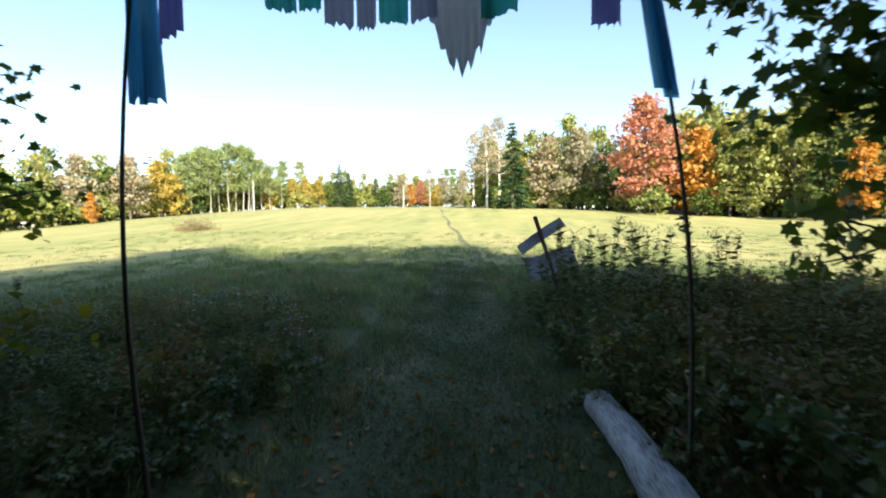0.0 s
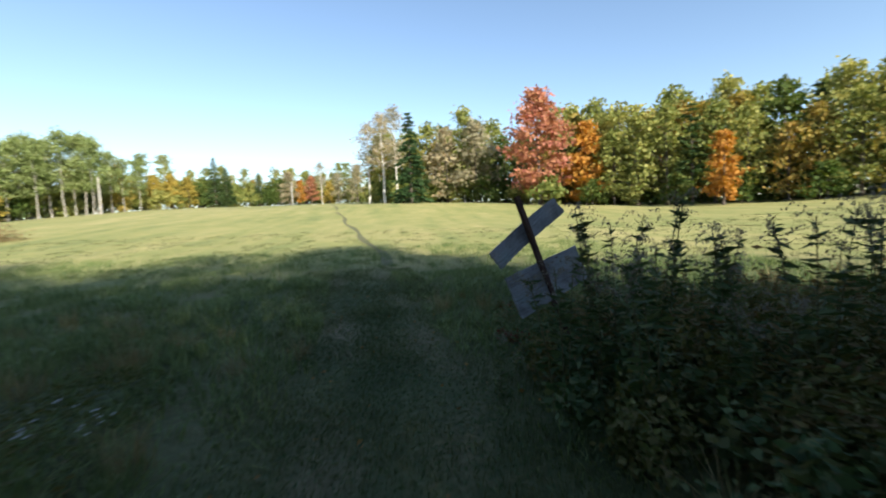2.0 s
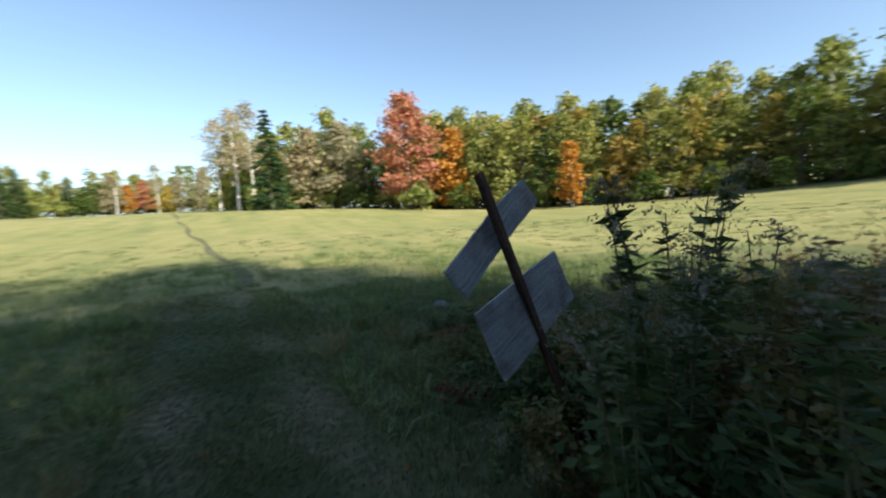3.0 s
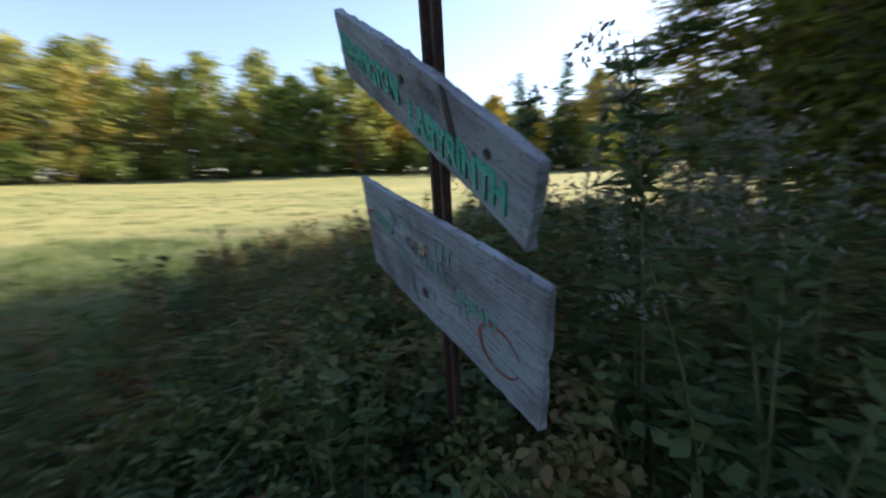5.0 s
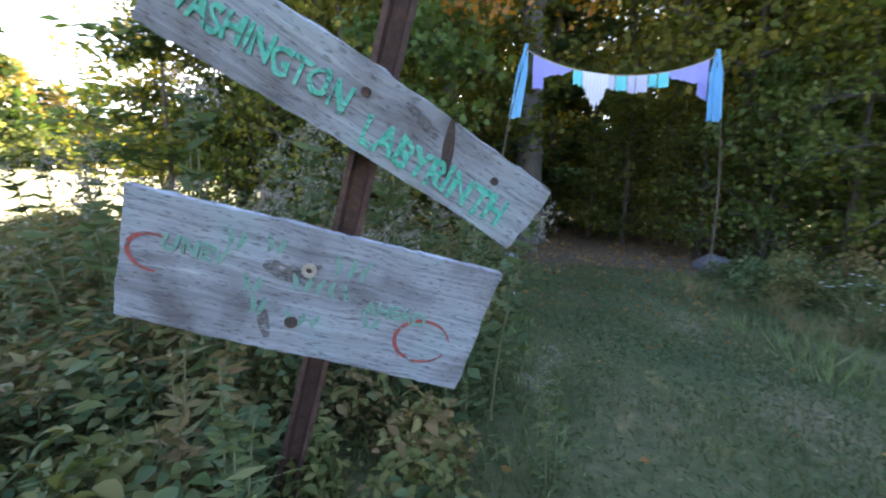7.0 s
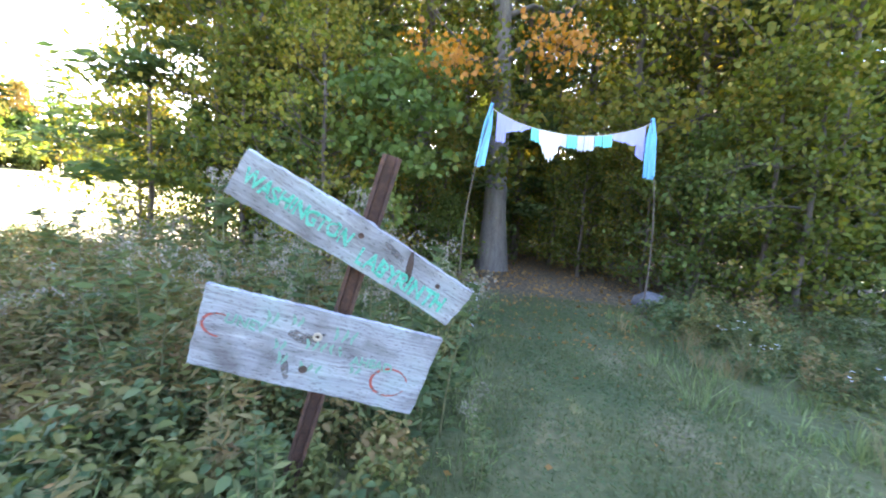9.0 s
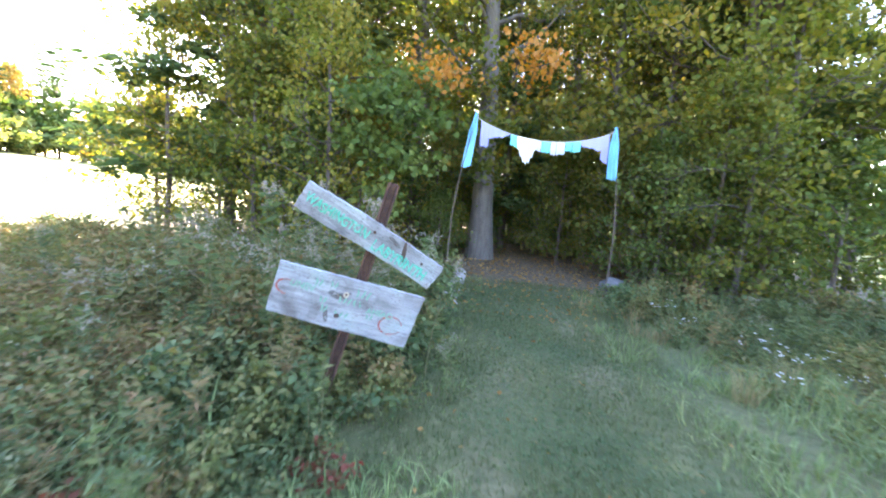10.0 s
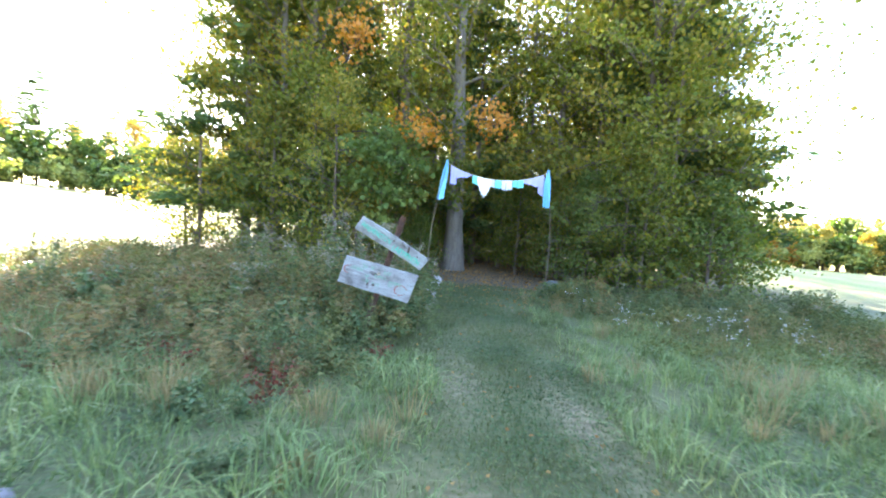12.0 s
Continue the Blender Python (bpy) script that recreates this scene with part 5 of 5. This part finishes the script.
def aster(name, seed):
    g = np.random.default_rng(seed)
    ob = tagged(new("aster"), "small white wild asters in the grass", "flower", "asters by the path")
    for k in range(6):
        tip = np.array([g.normal(0, 0.12), g.normal(0, 0.12), g.uniform(0.25, 0.5)])
        tv, tq = tube([(0, 0, 0), tip * [0.5, 0.5, 0.6], tip], [0.004, 0.003, 0.002], 4)
        stem = part("stem", mesh_from(name + "_stem", tv, tq, M_STEM, True), ob)
        v, q = leaf_quads(np.linspace(0.2, 0.9, 9)[:, None] * tip + g.normal(0, 0.02, (9, 3)), 0.05, None, 0.25, 0, g)
        tagged(part("foliage", mesh_from(name + "_foliage", v, q, M_WEED), stem), kind="stuff")
        for _ in range(3):
            c = tip + g.normal(0, 0.03, 3)
            a = np.linspace(0, 6.28, 8, endpoint=False)
            w = np.column_stack([np.cos(a), np.sin(a), 0 * a + 0.25])
            v, q = leaf_quads(c + w * 0.008, 0.015, w, 0.4, 0, g)
            part("blossom", mesh_from(name + "_blossom", v, q, M_WHITE), stem, "white blossom")
    return ob


gw = np.random.default_rng(17)
plumed = [goldenrod("rod_a", 1.25, 5, 81), goldenrod("rod_b", 1.1, 4, 82), goldenrod("rod_c", 1.4, 4, 83)]
stalks = [goldenrod("stalk_a", 1.2, 4, 84, False), goldenrod("stalk_b", 0.95, 6, 85, False), goldenrod("stalk_c", 0.75, 7, 86, False)]
BR = "brambles in the tall weeds"
brambles = [bramble("bramble_a", 0.5, 0.55, 520, 0.066, M_BRAMBLE, 91, label="low bramble bush with broad green leaves", group=BR),
            bramble("bramble_b", 0.65, 0.6, 560, 0.058, M_MIXWEED, 92, label="tangled dark green undergrowth bush", group=BR),
            bramble("bramble_c", 0.4, 0.5, 460, 0.055, M_BRAMBLE, 93, label="low leafy undergrowth turning yellow", group=BR)]
leafy = [bramble("leafy_a", 0.5, 0.5, 760, 0.062, M_BRAMBLE, 97, label="low bramble bush with pointed oval leaves", group="brambles round the sign", oval=True),
         bramble("leafy_b", 0.6, 0.5, 760, 0.05, M_MIXWEED, 98, label="dark green leafy bush under the sign", group="brambles round the sign", oval=True)]
M_DRYWEED = foliage("browning_leaves", [(0.065, 0.079, 0.029), (0.13, 0.122, 0.05), (0.194, 0.137, 0.065), (0.173, 0.086, 0.05)], 0.3, 0.7)
browning = [goldenrod("brown_a", 0.85, 6, 87, False, M_DRYWEED), goldenrod("brown_b", 0.65, 7, 88, False, M_DRYWEED)]
for ob in browning:
    tagged(ob, "weed stalks turning yellow and brown in the field's edge", "weed", "browning weeds")
crimson = bramble("crimson", 0.3, 0.3, 170, 0.05, M_REDWEED, 94, "red_weed", "low weed with crimson autumn leaves", "crimson weeds")
asters = [aster("aster_a", 95), aster("aster_b", 96)]

# behind the sign, and along the side of the path towards the arch
for x, y, k, s in [(1.55, 7.3, 0, 1.05), (1.85, 7.45, 2, 1.0), (1.25, 7.2, 1, 1.0), (2.2, 7.7, 0, 1.0), (2.35, 7.2, 1, 1.05), (1.6, 6.7, 1, 1.1), (2.75, 7.6, 1, 0.95), (1.95, 6.4, 0, 1.1), (2.6, 6.6, 2, 1.0), (2.9, 6.0, 0, 1.15), (3.6, 7.1, 2, 1.0), (4.1, 6.2, 1, 1.1), (2.2, 5.6, 0, 1.0), (3.2, 8.3, 1, 0.9)]:
    plant_at(plumed[k], x, y, gw.uniform(0, 360), s * gw.uniform(1.05, 1.25))
for k in range(95):
    x, y = (gw.uniform(1.5, 9.5), gw.uniform(3.0, 8.6)) if k < 62 else (gw.uniform(-6.5, -1.5), gw.uniform(2.6, 5.6))
    s = gw.uniform(0.75, 1.1) * ((1.0 if k % 8 == 0 or x < 2.6 else 0.72) if k < 62 else 0.62) * (1.0 if y < 7.5 else 0.7)
    plant_at(stalks[gw.integers(0, 3)] if gw.uniform() < 0.93 else plumed[gw.integers(0, 3)], x, y, gw.uniform(0, 360), s)
for x, y, k, s in [(4.6, 7.4, 0, 0.8), (5.2, 7.9, 1, 0.75), (5.9, 7.2, 2, 0.7), (6.4, 7.8, 0, 0.75), (7.0, 7.0, 1, 0.8), (7.5, 7.6, 2, 0.65), (6.0, 8.5, 1, 0.65), (8.1, 6.6, 0, 0.8), (3.9, 8.6, 1, 0.65), (0.83, 7.55, 1, 0.55)]:
    plant_at(plumed[k], x, y, gw.uniform(0, 360), s)
for x, y, s in [(1.6, 8.25, 1.0), (2.05, 8.3, 1.05), (1.45, 8.05, 0.75), (1.8, 8.75, 0.85), (2.5, 8.5, 1.0), (2.3, 7.9, 1.1), (1.35, 7.6, 0.9), (2.9, 8.8, 0.9), (3.4, 8.4, 1.0), (1.5, 8.9, 0.5), (2.5, 9.1, 0.7), (1.3, 6.6, 0.9), (1.3, 5.7, 0.8)]:
    plant_at(leafy[int(x * 10 + y * 10) % 2], x, y, gw.uniform(0, 360), s)
for k in range(150):
    if k < 95:
        x, y = 1.35 + 8.4 * gw.uniform() ** 1.25, gw.uniform(2.4, 8.9)
        s = gw.uniform(0.7, 1.25) * (1 if y < 8 else 0.75)
    else:
        x, y = -1.2 - 6.0 * gw.uniform() ** 1.3, gw.uniform(2.4, 6.0)
        s = gw.uniform(0.55, 0.95) * (1 if y < 4.6 else 0.7)
    plant_at(brambles[gw.integers(0, 3)], x, y, gw.uniform(0, 360), s)
for x, y, s in [(1.5, 9.3, 0.45), (1.7, 9.7, 0.5), (1.4, 10.1, 0.4), (1.75, 10.3, 0.5), (2.2, 10.4, 0.6), (1.1, 10.9, 0.35), (1.5, 11.0, 0.45)]:
    plant_at(leafy[int(x * 20 + y * 10) % 2], x, y, gw.uniform(0, 360), s)
for k in range(40):
    x, y = 1.6 + 5.6 * gw.uniform() ** 1.2, gw.uniform(8.4, 10.0)
    plant_at(brambles[gw.integers(0, 3)], x, y, gw.uniform(0, 360), gw.uniform(0.3, 0.55))
for k in range(16):
    x, y = 1.6 + 5.0 * gw.uniform(), gw.uniform(7.6, 9.6)
    plant_at(stalks[gw.integers(0, 3)], x, y, gw.uniform(0, 360), gw.uniform(0.4, 0.7))
for k in range(84):
    x, y = (1.9 + 6.4 * gw.uniform(), gw.uniform(6.0, 10.2)) if k < 64 else (gw.uniform(-5.5, -1.4), gw.uniform(3.6, 7.0))
    plant_at(browning[k % 2], x, y, gw.uniform(0, 360), gw.uniform(0.55, 1.0) * (1 if k < 64 else 0.75))
for x, y in [(1.3, 8.75), (1.9, 9.5), (2.9, 9.7), (3.3, 9.3), (3.9, 9.8), (5.0, 9.4), (1.75, 9.9), (2.3, 9.3), (3.6, 8.9), (4.4, 9.0)]:
    plant_at(crimson, x, y, gw.uniform(0, 360), gw.uniform(0.7, 1.1))
for x, y in [(-2.3, 6.6), (-2.7, 6.9), (-3.1, 6.5), (-3.5, 6.2), (-2.0, 6.0), (-3.0, 7.3), (-4.0, 6.7), (-1.7, 6.9), (-3.9, 7.4), (-1.5, 5.2), (-4.6, 6.0)]:
    plant_at(asters[int(abs(x) * 10) % 2], x, y, gw.uniform(0, 360), gw.uniform(0.8, 1.15))



def tangle(name, n, spots, height, mat, label, seed, size=0.075):
    """Leaves of a close tangle of weeds, thickest at its top, over oval patches given as (x, y, rx, ry, height)."""
    g = np.random.default_rng(seed)
    s = np.array(spots)
    area = s[:, 2] * s[:, 3]
    i = g.choice(len(s), n, p=area / area.sum())
    r, a = np.sqrt(g.uniform(size=n)), g.uniform(0, 6.283, n)
    x, y = s[i, 0] + s[i, 2] * r * np.cos(a), s[i, 1] + s[i, 3] * r * np.sin(a)
    top = height * s[i, 4] * (1 - 0.5 * r ** 2) * (0.72 + 0.4 * np.sin(x * 3.1 + y * 1.3) * np.sin(y * 2.7 - x) + g.normal(0, 0.09, n))
    z = ground_z(x, y) + np.maximum(top, 0.08) * g.uniform(size=n) ** 0.6
    w = np.column_stack([g.normal(size=n), g.normal(size=n), g.uniform(-0.3, 0.9, n)])
    v, q = leaf_quads(np.column_stack([x, y, z]), size, w, 0.3, 0.1, g)
    return tagged(new(name, mesh_from(name, v, q, mat)), label, "undergrowth", kind="stuff")


tangle("undergrowth", 46000, [(2.9, 6.9, 1.3, 1.1, 1.0), (2.6, 5.3, 1.2, 1.2, 0.9), (4.6, 6.6, 1.4, 1.3, 1.05), (4.4, 4.8, 1.6, 1.4, 1.0), (6.4, 6.2, 1.6, 1.5, 0.95), (6.6, 4.2, 1.8, 1.3, 1.0), (8.4, 5.4, 1.4, 1.8, 0.9), (2.3, 3.9, 0.8, 0.9, 0.7), (2.5, 8.1, 0.8, 0.5, 0.75), (4.4, 8.1, 1.4, 0.8, 0.7)], 0.95, M_MIXWEED, "close tangle of green and browning weeds beside the path", 61)
tangle("undergrowth", 12000, [(-2.6, 3.6, 1.1, 1.0, 0.7), (-4.4, 3.8, 1.3, 1.2, 0.9), (-6.0, 3.6, 1.2, 1.4, 0.9), (-3.4, 5.2, 1.4, 0.8, 0.55)], 0.75, M_WEED, "low tangle of weeds at the grove's foot", 62)
tangle("undergrowth", 15000, [(3.4, 8.9, 1.4, 0.7, 0.8), (5.6, 8.6, 1.6, 0.9, 0.9), (2.3, 9.2, 0.8, 0.45, 0.5), (7.6, 7.8, 1.5, 1.2, 0.9), (3.6, 7.6, 1.5, 0.8, 1.25), (6.2, 7.2, 1.5, 0.9, 1.25)], 0.58, M_DRYWEED, "browning and reddish weeds at the field's edge", 63, 0.065)
tangle("undergrowth", 6000, [(1.75, 8.7, 0.6, 0.4, 0.5), (2.5, 8.8, 0.8, 0.5, 0.75), (3.3, 9.5, 1.0, 0.6, 0.6), (1.5, 9.3, 0.5, 0.5, 0.35)], 0.7, M_BRAMBLE, "small-leaved green and yellowing weeds under the sign", 65, 0.05)
tangle("undergrowth", 13000, [(-2.5, 6.2, 1.0, 1.1, 0.6), (-3.9, 5.7, 1.2, 1.2, 0.8), (-5.5, 6.0, 1.4, 1.3, 0.85), (-2.0, 4.6, 0.7, 0.9, 0.6), (-4.4, 7.3, 1.3, 0.9, 0.55), (-2.4, 7.7, 0.7, 0.8, 0.4)], 0.7, M_MIXWEED, "knee-high weeds along the mown path", 66, 0.055)
for x, y, k, s in ((-2.2, 5.6, 0, 0.6), (-3.2, 6.4, 1, 0.55), (-4.2, 6.2, 2, 0.55), (-2.7, 7.0, 1, 0.45), (-5.2, 5.4, 0, 0.7)):
    plant_at(plumed[k], x, y, x * 70, s)
tangle("clover", 34000, [(2.6, 11.0, 1.6, 0.9, 1.7), (4.8, 10.7, 1.6, 1.1, 1.7), (1.0, 11.9, 1.0, 0.8, 1.5), (3.4, 12.4, 1.8, 0.8, 1.5), (-2.6, 10.2, 1.4, 1.6, 1.6), (0.25, 4.6, 0.8, 1.6, 1.0), (0.1, 7.0, 0.8, 1.6, 1.0), (-0.15, 9.4, 0.9, 1.6, 1.0), (-0.5, 11.6, 0.9, 1.6, 1.0)], 0.07, M_BRAMBLE, "low clover and plantain leaves in the mown path and grass", 64, 0.032)

# ---- grass ----


def blades(name, x, y, h, wid, mat, label, seed, lean=0.5, fans=None, segments=2):
    """Bent, tapering grass blades. fans: the way in which each one leans out of its tuft."""
    g = np.random.default_rng(seed)
    n = len(x)
    z = ground_z(x, y) - 0.01
    az, tw = g.uniform(0, 6.283, n), g.uniform(0, 6.283, n)
    if fans is not None:
        az = fans + g.normal(0, 0.5, n)
    ln = np.abs(g.normal(lean * 0.6, lean * 0.6, n)) * h
    d, w = np.column_stack([np.cos(az), np.sin(az), 0 * az]), np.column_stack([np.cos(tw), np.sin(tw), 0 * tw]) * (wid * g.uniform(0.6, 1.4, n))[:, None]
    o = np.column_stack([x, y, z])
    up = np.array([0, 0, 1.0])
    m = o + up * (h * 0.65)[:, None] + d * (ln * 0.3)[:, None]
    t = o + up * (h * np.where(ln > h * 0.6, 0.78, 1.0))[:, None] + d * ln[:, None]
    if segments == 1:
        v, k = np.stack([o - w, o + w, t + w * 0.15, t - w * 0.15], 1).reshape(-1, 3), 4
        q = np.arange(n)[:, None] * 4 + [0, 1, 2, 3]
    else:
        v = np.stack([o - w, o + w, m + w * 0.8, m - w * 0.8, t + w * 0.12, t - w * 0.12], 1).reshape(-1, 3)
        b = np.arange(n)[:, None] * 6
        q = np.concatenate([b + [0, 1, 2, 3], b + [3, 2, 4, 5]])
    return tagged(new(name, mesh_from(name, v, q, mat)), label, "grass", kind="stuff")


def on_path(x, y):
    """1 on the mown path from the arch out to the field, falling to 0 beside it."""
    c = np.interp(y, PATH_Y, PATH_X)
    return np.clip(2.2 - np.abs(x - c) / 0.36, 0, 1) * (y < 15)


def tufts(n, x0, x1, y0, y1, g, size, each=22):
    """Blades in tufts: where each one stands and the way it leans."""
    k = n // each
    cx, cy = g.uniform(x0, x1, k), g.uniform(y0, y1, k)
    i = g.integers(0, k, n)
    dx, dy = g.normal(0, size, n), g.normal(0, size, n)
    return cx[i] + dx, cy[i] + dy, np.arctan2(dy, dx), (0.6 + 0.8 * g.uniform(size=k))[i]


gg = np.random.default_rng(23)
y = gg.uniform(2.4, 15.0, 66000)
x = np.interp(y, PATH_Y, PATH_X) + gg.uniform(-1.25, 1.25, len(y))
worn = np.exp(-((np.abs(x - np.interp(y, PATH_Y, PATH_X)) - 0.45) / 0.2) ** 2)
keep = gg.uniform(size=len(x)) > 0.75 * worn * (0.5 + 0.5 * np.sin(x * 5 + y * 2.1) * np.sin(y * 3.3))
x, y = x[keep], y[keep]
blades("mown_grass", x, y, gg.uniform(0.02, 0.07, len(x)) * (1 + 0.5 * np.sin(x * 3 + y * 1.7) * np.sin(y * 2.3 - x)), 0.004, M_SHORT, "short mown grass of the path and the field's edge", 1, 0.8, segments=1)
x, y, fan, tuft = tufts(54000, -8.5, 8.5, 6.4, 14.2, gg, 0.085)
keep = (on_path(x, y) < 0.25) & ~((y < 8.6) & (x > 4.5)) & (gg.uniform(size=len(x)) < 1.15 - 0.06 * np.abs(x))
x, y, fan, tuft = x[keep], y[keep], fan[keep], tuft[keep]
tall_h = tuft * gg.uniform(0.14, 0.36, len(x)) * np.clip(1.2 - 0.05 * (y - 8), 0.5, 1.1) * np.clip(np.abs(x + 0.3) * 0.8, 0.5, 1) * np.where(np.hypot(x - 0.6, y - 9.0) < 1.1, 0.65, 1)
tall_h *= 0.82 * np.where(y > 10, 0.75, 1) * np.where((np.abs(x - 1.0) < 0.8) & (y < 8.5), 0.4, 1) * np.clip(0.75 + 0.55 * np.sin(x * 2.3 + y) * np.sin(y * 1.9 - x * 0.8), 0.35, 1.25) * np.where(y < 8.4, 0.7, 1)
blades("long_grass", x, y, tall_h, 0.0058, M_GRASS, "long tufted green grass beside the path", 2, 1.35, fan)
x, y, fan, tuft = tufts(60000, -12, 7, 2.8, 20, gg, 0.09)
keep = (on_path(x, y) < 0.4) & ((x < -0.5) | (y > 9.2))
blades("meadow_grass", x[keep], y[keep], tuft[keep] * gg.uniform(0.07, 0.2, keep.sum()), 0.005, M_GRASS, "meadow grass in the shade of the grove", 3, 0.7, fan[keep], 1)
x, y, fan, tuft = tufts(16000, 0.8, 10, 2.4, 9.2, gg, 0.1)
keep = (on_path(x, y) < 0.2) & (np.hypot(x - 0.6, y - 9.0) > 1.1)
blades("weedy_grass", x[keep], y[keep], tuft[keep] * gg.uniform(0.15, 0.45, keep.sum()) * np.clip((x[keep] - 0.9) / 2.2, 0.2, 0.8), 0.004, M_GRASS, "tall weedy grass among the brambles", 4, 0.6, fan[keep])
x, y, fan, tuft = tufts(9000, -7, 8, 4.0, 10.5, gg, 0.05, 60)
keep = (on_path(x, y) < 0.1) & (np.hypot(x - 1.0, y - 8.2) > 1.9)
blades("dry_grass", x[keep], y[keep], tuft[keep] * gg.uniform(0.16, 0.36, keep.sum()), 0.003, M_STRAW, "pale dry grass stalks in tufts", 5, 0.8, fan[keep])
x, y, fan, tuft = tufts(42000, -26, 30, 9, 30, gg, 0.12)
keep = (on_path(x, y) < 0.2) & ((np.abs(x) > 7) | (y > 13.5))
blades("field_grass", x[keep], y[keep], gg.uniform(0.04, 0.11, keep.sum()), 0.007, M_SHORT, "cut grass of the open field", 6, 0.7, fan[keep], 1)

gl = np.random.default_rng(29)
n = 2600
lx, ly = gl.normal(0.3, 2.4, n), gl.uniform(-6, 5.0, n)
sy = gl.uniform(5, 12.5, 110)
lx, ly = np.r_[lx, np.interp(sy, PATH_Y, PATH_X) + gl.normal(0, 0.6, 110)], np.r_[ly, sy]
n = len(lx)
lc = np.column_stack([lx, ly, ground_z(lx, ly) + np.where(ly > 5, 0.035, 0.012)])
lv, lq = leaf_quads(lc, np.where(ly > 5, 0.04, 0.07), gl.normal(size=(n, 3)) * [1, 1, 0.12], 0.7, 0, gl)
tagged(new("fallen_leaves", mesh_from("fallen_leaves", lv, lq, foliage("fallen_leaf", [(0.16, 0.08, 0.03), (0.3, 0.17, 0.06), (0.42, 0.3, 0.14)], 0.2, 0.8, 0))), "brown and tan fallen leaves on the path", "leaves", kind="stuff")
